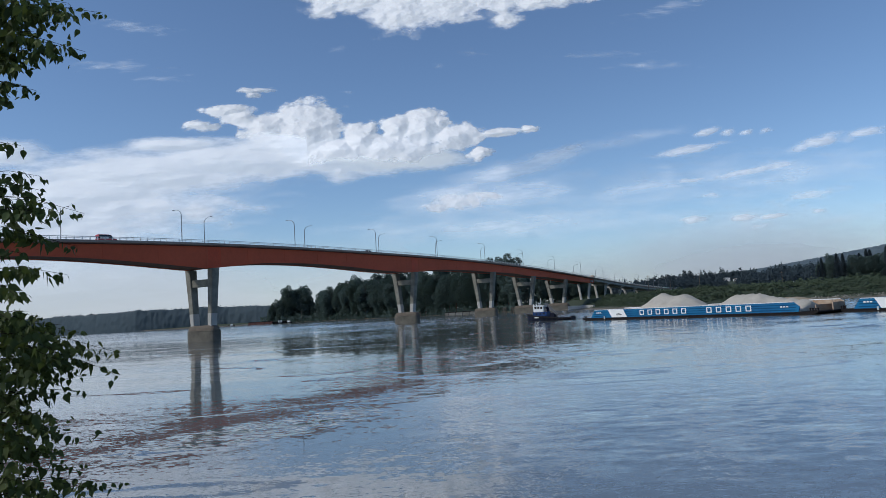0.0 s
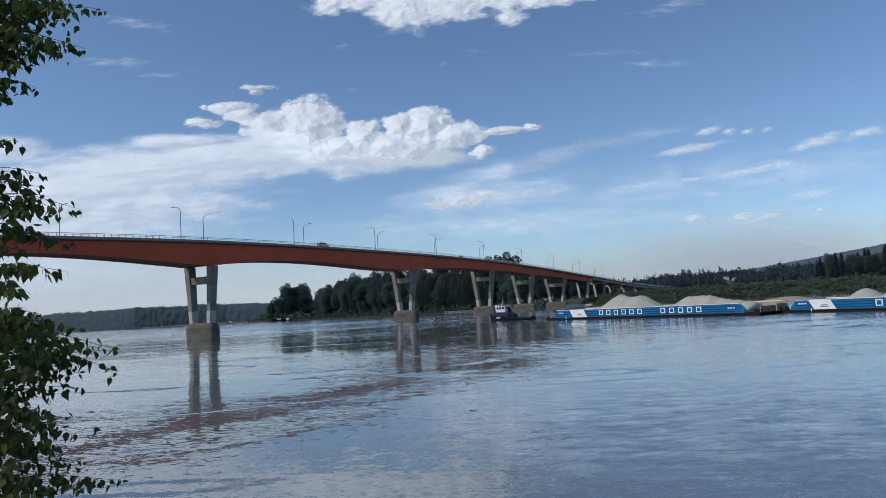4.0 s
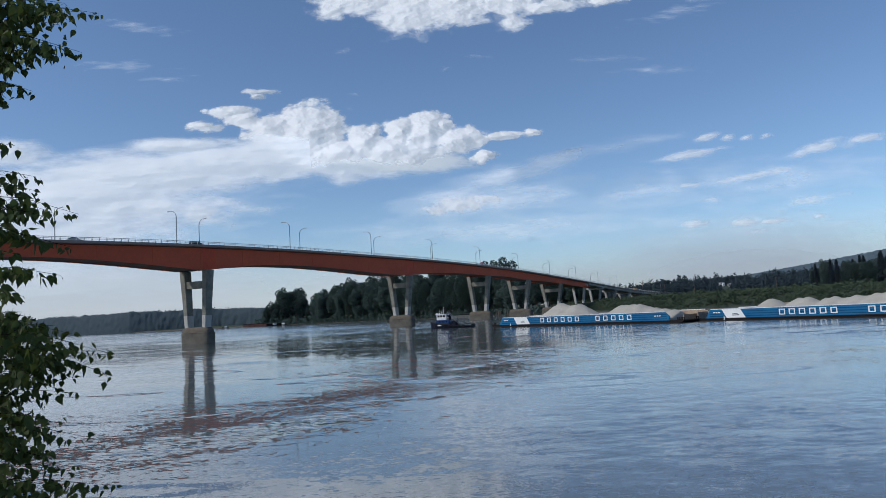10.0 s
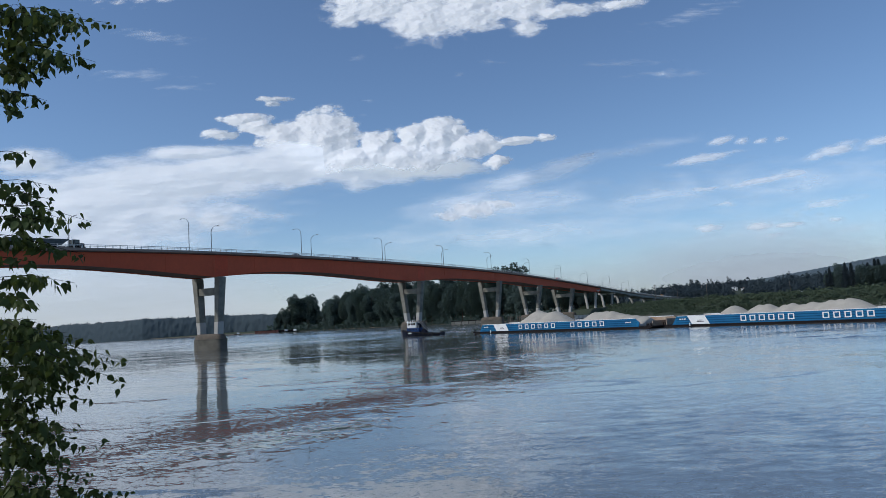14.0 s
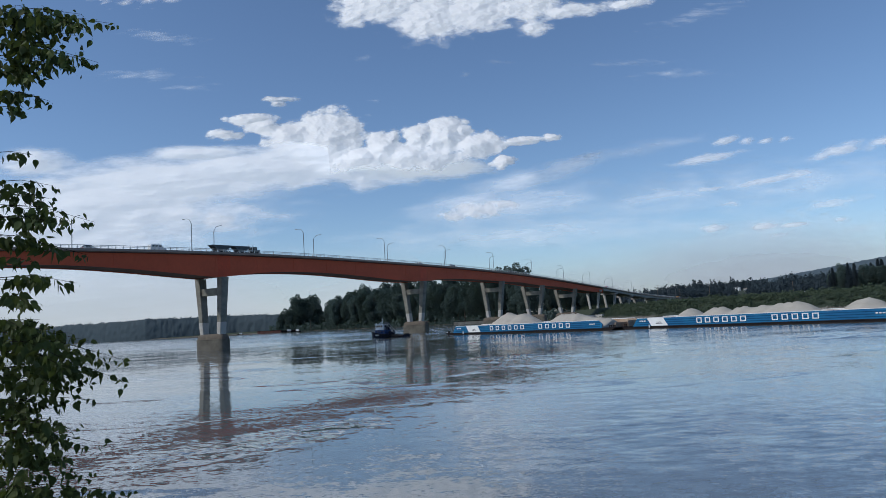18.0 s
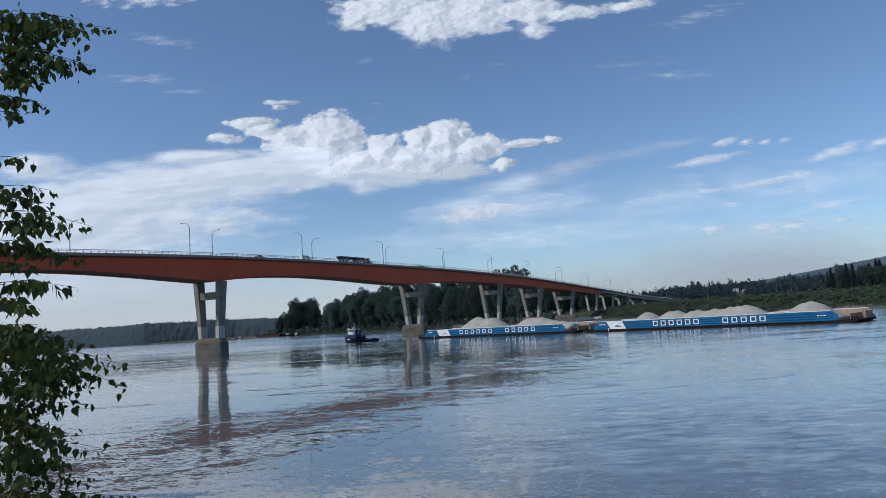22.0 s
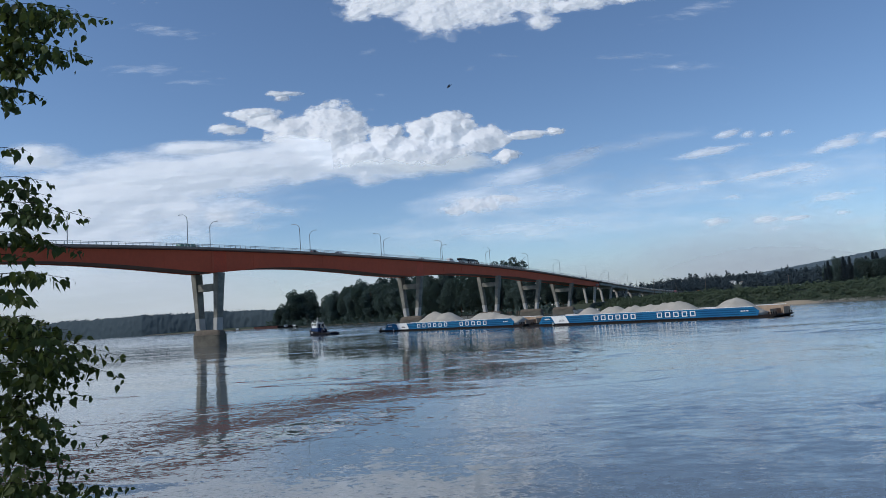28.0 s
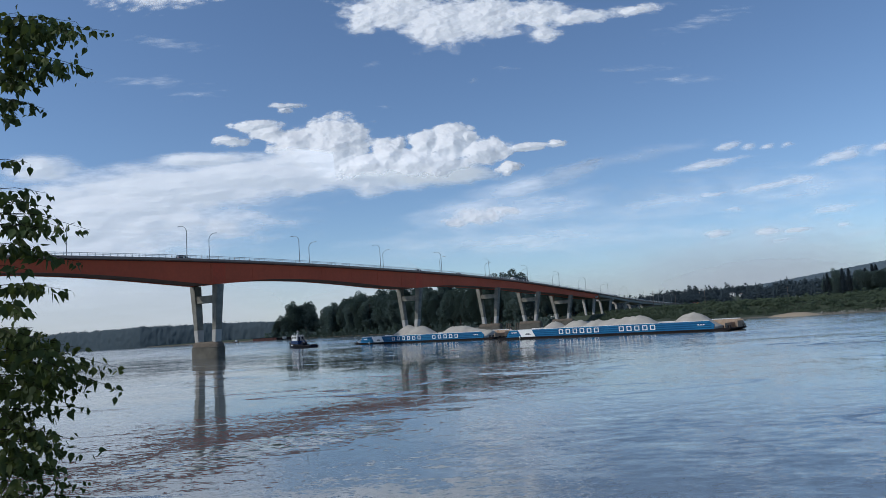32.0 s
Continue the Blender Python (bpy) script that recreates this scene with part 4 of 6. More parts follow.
# ---- woods and banks ----
def leaf_cards(rng, n, centres, size, droop=0.2):
    """Small bent leaf clumps spread over lobes: centre, radii."""
    verts, faces = [], []
    lobes = [(Vector(c), r) for c, r in centres]
    weights = np.array([r[0] * r[1] * r[2] for _, r in lobes]) ** 0.66
    weights /= weights.sum()
    for k in rng.choice(len(lobes), n, p=weights):
        c, r = lobes[k]
        d = Vector(rng.normal(size=3)).normalized()
        q = 0.62 + 0.42 * rng.random() ** 0.7
        p = c + Vector((d.x * r[0], d.y * r[1], d.z * r[2])) * q
        a = Vector(rng.normal(size=3)).normalized()
        a.z *= 0.6
        b = a.orthogonal().normalized()
        s = size * (0.55 + 0.9 * rng.random())
        e = b.cross(a).normalized() * s * 0.3
        i = len(verts)
        verts += [tuple(p - a * s), tuple(p + b * s * 0.55 + e), tuple(p + a * s), tuple(p - b * s * 0.55 + e)]
        faces += [(i, i + 1, i + 2), (i, i + 2, i + 3)]
    return verts, faces


def build_tree(rng, h, spread, n, clump, label, name="cottonwood_tree"):
    """A tall broadleaf: tapered trunk with limbs, crown in uneven lobes."""
    tree = thing(name, label, "tree", None, "trees on the island")
    bm = bmesh.new()
    lean = Vector((rng.normal() * 0.02, rng.normal() * 0.02, 1))
    tube(bm, [(0, 0, -0.6), tuple(lean * h * 0.3), tuple(lean * h * 0.6), tuple(lean * h * 0.9)], h * 0.017, h * 0.004, 7)
    lobes = []
    for k in range(20):
        z = h * (0.14 + 0.80 * (k + 0.5) / 20 + rng.normal() * 0.02)
        a = rng.random() * math.tau
        env = spread * (0.55 + 0.75 * math.sin(math.pi * min(max((z / h - 0.08) / 0.98, 0), 1)) ** 0.8)
        rr = env * (0.26 + 0.34 * rng.random())
        off = env * 0.72 * rng.random() ** 0.5
        c = lean * z + Vector((math.cos(a) * off, math.sin(a) * off, 0))
        lobes.append((tuple(c), (rr, rr, rr * (0.85 + 0.8 * rng.random()))))
        tube(bm, [tuple(lean * (z - h * 0.08)), tuple((lean * z + c) / 2), tuple(c)], h * 0.005, h * 0.002, 5)
    part("trunk", bm, BARK, tree)
    v, f = leaf_cards(rng, n, lobes, clump)
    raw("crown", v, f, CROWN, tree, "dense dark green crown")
    return tree


def conifers(name, spots, rng, mat, label, category, kind="stuff", tiers=4, sides=6):
    """Many far spires of ragged tiers, in one mesh."""
    verts, faces = [], []
    for x, y, z, h, w in spots:
        top = (x + rng.normal() * 0.2, y, z + h)
        for t in range(tiers):
            z0, z1 = z + h * (0.06 + 0.86 * t / tiers), z + h * (0.06 + 0.86 * (t + 1.35) / tiers)
            r = w * (1 - 0.86 * t / tiers)
            i = len(verts)
            verts.append((x, y, min(z1, top[2])))
            for k in range(sides):
                a = k * math.tau / sides + rng.random() * 0.7
                q = r * (0.65 + 0.6 * rng.random())
                verts.append((x + math.cos(a) * q, y + math.sin(a) * q, z0 - 0.04 * h * rng.random()))
            faces += [(i, i + 1 + k, i + 1 + (k + 1) % sides) for k in range(sides)]
    return tagged(raw(name, verts, faces, mat), label, category, kind=kind)


def clumps(name, spots, rng, mat, label, category, per=26, fine=0.26):
    """Round scrub and far crowns of leaf clumps, in one mesh."""
    verts, faces = [], []
    for x, y, z, h, w in spots:
        lobes = [((x + rng.normal() * w * 0.35, y + rng.normal() * w * 0.35, z + h * (0.3 + 0.45 * rng.random())), (w * 0.6, w * 0.6, h * 0.42)) for _ in range(3)]
        v, f = leaf_cards(rng, per, lobes, max(w, h) * fine)
        o = len(verts)
        verts += v
        faces += [tuple(i + o for i in q) for q in f]
    return tagged(raw(name, verts, faces, mat), label, category, kind="stuff")


def domes(name, spots, rng, mat, label, category, rings=5, sides=8):
    """Far crowns as bumpy domes, in one mesh."""
    verts, faces = [], []
    for x, y, z, h, w in spots:
        o = len(verts)
        for i in range(rings):
            t = i / (rings - 1)
            r = w * (1.0, 1.05, 1.0, 0.8, 0.4)[i]
            for k in range(sides):
                a = k * math.tau / sides
                q = r * (0.85 + 0.3 * rng.random())
                verts.append((x + math.cos(a) * q, y + math.sin(a) * q, z + h * t * (0.94 + 0.12 * rng.random())))
        faces += [(o + i * sides + k, o + i * sides + (k + 1) % sides, o + (i + 1) * sides + (k + 1) % sides, o + (i + 1) * sides + k) for i in range(rings - 1) for k in range(sides)]
        faces.append(tuple(o + (rings - 1) * sides + k for k in range(sides)))
    return tagged(raw(name, verts, faces, mat, smooth=True), label, category, kind="stuff")


rng = np.random.default_rng(7)


def gz(x, y):
    return float(ground_z(x, y))


kinds = [build_tree(rng, h, w, 5200, 0.78, "tall dark green cottonwood on the wooded point") for h, w in ((36, 8.2), (32, 7.6), (39, 7.6), (28, 7.8), (34, 9.0))]
used = set()


def plant(k, x, y, s=1.0):
    t = kinds[k]
    m = Matrix.Translation((x, y, gz(x, y) - 0.1)) @ Euler((0, 0, rng.random() * 6.28)).to_matrix().to_4x4() @ Matrix.Scale(s, 4)
    if k in used:
        ob = copy_thing(t, Matrix.Identity(4))
    else:
        ob, _ = t, used.add(k)
    ob.matrix_basis = m


def along_shore(lo, hi, step, inland, jitter):
    """Spots that follow the far shore between two values of x."""
    x = lo
    while x < hi:
        ys = np.interp(x, SHORE[:, 0], SHORE[:, 1]) if x < 80 else 540 - (x - 80) * 6
        yield x + rng.normal() * jitter, ys + inland + rng.normal() * jitter, x
        x += step * (0.7 + 0.6 * rng.random())


# the point and the wooded shore behind the piers
for x, h in ((-220, 0.5), (-214, 0.7), (-208, 0.8), (-200, 1.1), (-194, 1.3), (-184, 1.35), (-179, 1.2), (-171, 0.65), (-164, 0.6), (-157, 0.7)):
    plant(int(rng.integers(5)), x, 905 + rng.normal() * 6, h)
for x, y, _ in along_shore(-150, 66, 6.0, 20, 3.0):
    plant(int(rng.integers(5)), x, y, 0.92 + 0.22 * rng.random() - 0.15 * (x < -140))
for x, y, _ in along_shore(-138, 60, 7, 46, 5.0):
    plant(int(rng.integers(5)), x, y, 1.05 + 0.2 * rng.random())
for x, y, _ in along_shore(-130, 60, 16, 90, 8.0):
    plant(int(rng.integers(5)), x, y, 1.1 + 0.2 * rng.random())
for k in range(22):
    az, r = radians(7.2 + k * 0.25), 640 + rng.random() * 90
    plant(int(rng.integers(5)), math.sin(az) * r, math.cos(az) * r, 0.69 - 0.016 * k + 0.08 * rng.random())


def build_spruce(rng, h):
    tree = thing("spruce_tree", "dark spruce in the wood beyond the bank", "tree", None, "spruces beyond the bank")
    part("trunk", tubes((((0, 0, -0.5), (0, 0, h * 0.95)), 0.3, 0.05), sides=6), BARK, tree)
    verts, faces = [], []
    for k in range(1500):
        t = rng.random() ** 0.8
        z = h * (0.06 + 0.94 * t)
        r = h * 0.17 * (1 - t) ** 0.85 * (0.35 + 0.75 * rng.random()) + 0.15
        a = rng.random() * math.tau
        d, s = Vector((math.cos(a), math.sin(a), -0.45)), Vector((-math.sin(a), math.cos(a), 0))
        p, q = Vector((0, 0, z)) + d * r, 0.5 + 0.5 * rng.random()
        i = len(verts)
        verts += [tuple(p - d * q * 1.3), tuple(p + s * q * 0.5), tuple(p + d * q), tuple(p - s * q * 0.5)]
        faces.append((i, i + 1, i + 2, i + 3))
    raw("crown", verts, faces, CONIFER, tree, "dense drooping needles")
    return tree


def at(az, r):
    return math.sin(radians(az)) * r, math.cos(radians(az)) * r


spruce = build_spruce(rng, 24.0)
# the dark wood beyond the bank on the town side
spruce.matrix_basis = Matrix.Translation((*at(31.5, 560), gz(*at(31.5, 560)) - 0.2))
for k in range(60):
    az, r = radians(27.2 + k * 0.14 + rng.normal() * 0.1), 520 + rng.random() * 90
    x, y = math.sin(az) * r, math.cos(az) * r
    if rng.random() < 0.45:
        plant(int(rng.integers(5)), x, y, 0.45 + 0.12 * rng.random())
    else:
        m = Matrix.Translation((x, y, gz(x, y) - 0.2)) @ Matrix.Rotation(rng.random() * 6.28, 4, "Z") @ Matrix.Diagonal((1.15, 1.15, 1.0, 1)) @ Matrix.Scale(0.45 + 0.38 * rng.random() + 0.005 * k, 4)
        copy_thing(spruce, Matrix.Identity(4)).matrix_basis = m

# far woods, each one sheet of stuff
# distance haze is mixed into the wood's base colour, bluer and paler
FAR = leafy("far_wood_haze_tint", (0.058, 0.082, 0.098), (0.070, 0.095, 0.110), (0.03, 0.05, 0.06), 0.03, 0, 0.1)
# the hill's colour carries still more painted haze
FAR_HILL = leafy("hill_wood_haze_tint", (0.095, 0.130, 0.155), (0.11, 0.145, 0.165), (0.05, 0.07, 0.08), 0.004, 0, 0.1)


def far_height(x):
    return (28.0 + 2.0 * noise.noise((x * 0.02, 0, 0)) + 1.8 * noise.noise((x * 0.09, 5, 0)) + 1.2 * noise.noise((x * 0.33, 9, 0))) * (1 - 0.12 * max(0.0, min(1.0, (x + 330) / 90)))


def build_far_wood():
    """A closed canopy along the far shore: ragged front, uneven skyline."""
    verts, faces, rows = [], [], 15
    xs = np.arange(-1500, -176, 1.6)
    for x in xs:
        x = float(x)
        base = float(np.interp(x, SHORE[:, 0], SHORE[:, 1])) - 1.0 + 75 * min(max((x + 430) / 200, 0.0), 1.0)
        h = far_height(x)
        for k in range(rows):
            t = k / (rows - 1)
            front = min(t / 0.72, 1.0)
            z = h * (front ** 0.9 if t < 0.72 else 1.0 - 0.3 * (t - 0.72) / 0.28)
            back = 0.3 + 5.0 * front ** 2 + (38 * (t - 0.72) / 0.28 if t > 0.72 else 0)
            verts.append((x, base + back + 1.3 * noise.noise((x * 0.13, z * 0.14, 3)) + 0.9 * noise.noise((x * 0.3, z * 0.34, 8)) + 0.8 * noise.noise((x * 0.7, z * 0.7, 1)), -0.6 + z + 0.5 * noise.noise((x * 0.9, z, 4)) * front))
    for i in range(len(xs) - 1):
        faces += [(i * rows + k, (i + 1) * rows + k, (i + 1) * rows + k + 1, i * rows + k + 1) for k in range(rows - 1)]
    # ragged tops over the mass
    for x in np.arange(-1500, -176, 2.2):
        x = float(x) + rng.normal()
        base = float(np.interp(x, SHORE[:, 0], SHORE[:, 1])) + 7 + 75 * min(max((x + 430) / 200, 0.0), 1.0)
        v, f = leaf_cards(rng, 7, [((x, base, far_height(x) - 1.2), (1.5, 1.2, 1.3 + 1.6 * rng.random() ** 3))], 0.9)
        o = len(verts)
        verts += v
        faces += [tuple(i + o for i in q) for q in f]
    tagged(raw("far_woodland", verts, faces, FAR, smooth=True), "long line of woods on the far bank, haze in its colour", "woods", kind="stuff")


build_far_wood()
spots = []
for k in range(4200):
    az, r = radians(9 + 25 * rng.random()), 980 + 800 * rng.random() ** 1.2
    x, y = math.sin(az) * r, math.cos(az) * r
    if abs((x - 257) * 0.864 - (y - 821) * 0.503) < 16:
        continue
    if abs(math.degrees(az) - 21.5) < 0.45 and r < 1320 or 24.2 < math.degrees(az) < 27 and r < 900:
        continue
    tall = rng.random() < 0.1
    spots.append((x, y, gz(x, y) - 1, (6 + 12 * rng.random() ** 1.5) * (1.5 if tall else 1), 3.6 + 2.5 * rng.random()))
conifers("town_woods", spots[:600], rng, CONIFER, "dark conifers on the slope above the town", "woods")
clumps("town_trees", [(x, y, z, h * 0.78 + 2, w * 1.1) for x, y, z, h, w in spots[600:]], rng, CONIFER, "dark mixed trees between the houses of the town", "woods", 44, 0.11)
spots = []
for k in range(8000):
    az, r = radians(16 + 20 * rng.random()), 1900 + 1500 * rng.random()
    x, y = math.sin(az) * r, math.cos(az) * r
    spots.append((x, y, gz(x, y) - 2, 10 + 5 * rng.random(), 7 + 3 * rng.random()))
domes("hill_forest", spots, rng, FAR_HILL, "blue-green forest on the long hill, haze in its colour", "forest", 5, 7)
# scrub on the banks
spots = []
for k in range(9000):
    az, r = radians(10 + 24 * rng.random()), 330 + 420 * rng.random()
    x, y = math.sin(az) * r, math.cos(az) * r
    d = float(shore_distance(x, y))
    if d < (15 if rng.random() < 0.8 else 7) or abs((x + 84.7) * 0.864 - (y - 234) * 0.503) < 14:
        continue
    spots.append((x, y, gz(x, y) - 0.3, 0.8 + 2.4 * rng.random() ** 2.5, 1.4 + 2.0 * rng.random()))
for k in range(260):
    az, r = radians(11 + 23 * rng.random() ** 0.7), 390 + 110 * rng.random()
    x, y = math.sin(az) * r, math.cos(az) * r
    if float(shore_distance(x, y)) > 20 and abs((x + 84.7) * 0.864 - (y - 234) * 0.503) > 16:
        spots.append((x, y, gz(x, y) - 0.3, 2.4 + 2.6 * rng.random() ** 2, 2.6 + 2.0 * rng.random()))
clumps("bank_scrub", spots, rng, BUSH, "green willow scrub and grass on the bank", "scrub", 30, 0.2)
spots = []
for x, y, _ in list(along_shore(-235, 78, 1.9, 2.2, 0.8)):
    spots.append((x, y, gz(x, y) - 0.3, 1.6 + 2.5 * rng.random(), 2.2 + 1.4 * rng.random()))
for inland in (13, 24):
    for x, y, _ in list(along_shore(-232, 78, 3.4, inland, 2.0)):
        spots.append((x, y, gz(x, y) - 0.3, 5.0 + 3.5 * rng.random(), 3.4 + 1.6 * rng.random()))
clumps("shore_scrub", spots, rng, CROWN, "low dark bushes along the wooded shore", "scrub", 18)



# the sand spit and the stones at the water's edge on the town side
def build_spit():
    spit = bmesh.new()
    rings = []
    for i in range(19):
        t = i / 18
        c = Vector((158, 364)).lerp(Vector((177, 348)), t)
        w = 6.0 * math.sin(math.pi * min(max(t, 0.02), 0.98)) ** 0.6 * (1 + 0.2 * noise.noise((t * 5, 0, 0)))
        across = Vector((0.53, 0.85))
        ring = []
        for k in range(9):
            q = k / 8
            p = c + across * w * (q * 2 - 1)
            ring.append((p.x, p.y, -0.3 + 2.1 * math.sin(math.pi * q) ** 0.8 * min(w / 6, 1) + 0.15 * noise.noise((p.x * 0.4, p.y * 0.4, 2))))
        rings.append(ring)
    loft(spit, rings, closed=False)
    tagged(part("sand_spit", spit, SAND, smooth=True), "pale bar of bare sand at the water's edge", "sand bar", kind="structure")


def build_stones():
    verts, faces = [], []
    ball = bmesh.new()
    bmesh.ops.create_icosphere(ball, subdivisions=1, radius=1)
    base_v, base_f = [v.co.copy() for v in ball.verts], [tuple(v.index for v in f.verts) for f in ball.faces]
    ball.free()
    for k in range(420):
        t = rng.random()
        a = Vector((168, 352)).lerp(Vector((320, 286)), t ** 1.3)
        x, y = a.x + rng.normal() * 2.0 + 2.5, a.y + rng.normal() * 3.0 + 5.0
        r = 0.2 + 0.5 * rng.random() ** 2
        o, z = len(verts), max(gz(x, y), -0.1)
        turn = Euler((rng.random() * 6, rng.random() * 6, rng.random() * 6)).to_matrix()
        for v in base_v:
            q = turn @ Vector((v.x * 1.2, v.y * 0.9, v.z * 0.7)) * r * (0.8 + 0.4 * rng.random())
            verts.append((x + q.x, y + q.y, z + 0.2 * r + q.z))
        faces += [tuple(i + o for i in f) for f in base_f]
    tagged(raw("bank_stones", verts, faces, CONCRETE), "pale boulders tumbled along the foot of the bank", "stones", kind="stuff")


build_spit()
build_stones()


# ---- small things on the far shores ----
def build_house(name, x, y, w, d, h, wall, roof, label, turn=0.0, storeys=2):
    z = gz(x, y)
    house = thing(name, label, "house", pose(x, y, z - 0.3, 0, 0, turn))
    part("wall", boxes((-w / 2, w / 2, -d / 2, d / 2, 0, h)), wall, house)
    part("roof", prism(bmesh.new(), [(-w / 2 - 0.5, h + 0.004), (w / 2 + 0.5, h + 0.004), (w / 2 + 0.5, h + 0.2), (0, h + w * 0.2), (-w / 2 - 0.5, h + 0.2)], -d / 2 - 0.5, d / 2 + 0.5), roof, house)
    for s in range(storeys):
        for k in range(4):
            wx = -w / 2 + w * (k + 0.5) / 4
            win = part("window", boxes((wx - 0.6, wx + 0.6, -d / 2 - 0.04, -d / 2 - 0.003, h * (s + 0.35) / storeys, h * (s + 0.75) / storeys)), GLASS_DARK, house)
            part("window_frame", boxes((wx - 0.7, wx + 0.7, -d / 2 - 0.07, -d / 2 - 0.042, h * (s + 0.35) / storeys - 0.12, h * (s + 0.35) / storeys)), WHITE, win)
    part("door", boxes((w / 2 - 1.6, w / 2 - 0.6, -d / 2 - 0.05, -d / 2 - 0.003, 0.3, 2.3)), TIMBER, house)
    return house


def build_scow(name, x, y, turn, length, width, height, mat, label):
    scow = thing(name, label, "barge", pose(x, y, 0, 0, 0, turn), "moored craft")
    bm = bmesh.new()
    prism(bm, [(-length / 2, height), (-length / 2, 0.5), (-length / 2 + 2, -0.6), (length / 2 - 2, -0.6), (length / 2, 0.5), (length / 2, height)], -width / 2, width / 2)
    part("hull", bm, mat, scow)
    part("deck_rim", boxes((-length / 2, length / 2, -width / 2 - 0.06, -width / 2 - 0.003, height - 0.35, height + 0.1)), HULL_DARK, scow)
    for k in range(5):
        px = -length / 2 + length * (k + 0.5) / 5
        part("fender_post", boxes((px - 0.15, px + 0.15, -width / 2 - 0.16, -width / 2 - 0.065, 0.1, height)), BLACK, scow)
    return scow


def build_workboat(name, x, y, turn, s, label):
    boat = thing(name, label, "boat", pose(x, y, 0, 0, 0, turn) @ Matrix.Scale(s, 4), "moored craft")
    rings = [[(a, -w, t), (a, -w * 0.8, -0.4), (a, w * 0.8, -0.4), (a, w, t)] for a, w, t in ((-5, 1.6, 1.1), (-1, 1.8, 1.1), (2.5, 1.5, 1.3), (5, 0.1, 1.7))]
    part("hull", loft(bmesh.new(), rings), HULL_DARK, boat)
    part("cabin", boxes((-2.5, 1.0, -1.2, 1.2, 1.1, 3.1), bevel=0.1), WHITE, boat)
    part("window", boxes((-1.8, 0.4, -1.23, -1.205, 2.1, 2.7)), GLASS_DARK, boat)
    part("mast", tubes((((-2.0, 0, 3.1), (-2.0, 0, 5.5)), 0.06, 0.04)), LAMP_GREY, boat)
    return boat


build_scow("moored_barge", -221, 858, 3, 27, 9, 3.2, RUST_RED, "rust-red moored barge at the wooded point")
build_scow("moored_barge", -199, 862, 2, 17, 7, 2.4, HULL_DARK, "dark moored work scow at the point")
build_workboat("work_boat", -196, 853, 20, 1.1, "small workboat with a white cabin at the point")
build_workboat("work_boat", -188, 856, 170, 0.9, "small dark workboat moored by the point")
build_workboat("work_boat", -256, 858, 185, 0.8, "small white-cabined boat on the log boom")
build_scow("moored_barge", 13, 608, -8, 29, 8, 2.7, CONCRETE, "grey flat-sided scow moored at the shore")
boom = thing("log_boom", "long thin boom of floating logs off the point", "log boom")
for k in range(26):
    x = -330 + k * 3.6
    part("log", tubes((((x, 846 + 0.1 * k, 0.12), (x + 3.4, 846 + 0.1 * k, 0.12)), 0.38, 0.32)), TIMBER, boom)


def build_dolphin(x, y):
    d = thing("timber_dolphin", "weathered timber mooring piles standing in the river", "piles", pose(x, y, 0), "mooring piles")
    for px, py in ((-1.2, 0), (1.2, 0), (0, 1.2), (0, -1.2)):
        part("pile", tubes((((px * 1.4, py * 1.4, -3), (px, py, 4.6)), 0.24, 0.2)), TIMBER, d)
    part("cross_timber", boxes((-1.7, 1.7, -0.2, 0.2, 3.4, 3.8), (-1.7, 1.7, -0.2, 0.2, 1.6, 2.0)), TIMBER, d)
    return d


pile_a = build_dolphin(38.0, 486)
copy_thing(pile_a, pose(44.5, 490, 0))
copy_thing(pile_a, pose(-26.0, 668, 0))
wall = thing("retaining_wall", "low pale concrete wall at the foot of the bank", "wall", pose(93, 505, 0, 0, 0, -55))
for k in range(6):
    part("block", boxes((-12 + 4.05 * k, -8.1 + 4.05 * k, -0.8, 0.8, -1.2, 2.6), bevel=0.08), CONCRETE_PALE, wall)


def at_bearing(az, r):
    return math.sin(radians(az)) * r, math.cos(radians(az)) * r


for az, r, w, d, h, mat, roof, label, st in ((21.2, 1330, 10, 8, 6, WHITE, LAMP_GREY, "large white house on the slope above the river", 3), (21.8, 1300, 7, 7, 4, WHITE, CONCRETE_DECK, "white house with a grey roof on the slope", 2),
                                             (17.9, 1540, 15, 10, 9, CONCRETE_PALE, LAMP_GREY, "pale house among conifers above the town", 2), (18.9, 1500, 14, 10, 7, CONCRETE_PALE, RUST, "pale house with a brown roof above the town", 2),
                                             (19.7, 1450, 12, 9, 6, WHITE, LAMP_GREY, "small white house among the conifers", 2), (24.7, 760, 6, 8, 2.6, WHITE, WHITE, "white shed behind the bank", 1), (25.4, 765, 16, 6, 2.4, WHITE, GALV, "long low white shed behind the bank", 1),
                                             (26.3, 770, 9, 6, 2.2, WHITE, GALV, "low white shed behind the grassy bank", 1), (-11.0, 915, 7, 6, 3, CONCRETE_PALE, LAMP_GREY, "small white house under the trees on the point", 1)):
    x, y = at_bearing(az, r)
    build_house("house", x, y, w, d, h, mat, roof, label, -az + rng.normal() * 8, st)


def build_pole(x, y, h, label):
    z = gz(x, y)
    p = thing("utility_pole", label, "utility pole", pose(x, y, z - 0.3), "utility poles")
    part("pole", tubes((((0, 0, 0), (0, 0, h)), 0.22, 0.15)), TIMBER, p)
    part("crossarm", boxes((-1.3, 1.3, -0.08, 0.08, h - 1.1, h - 0.9)), TIMBER, p)
    return p


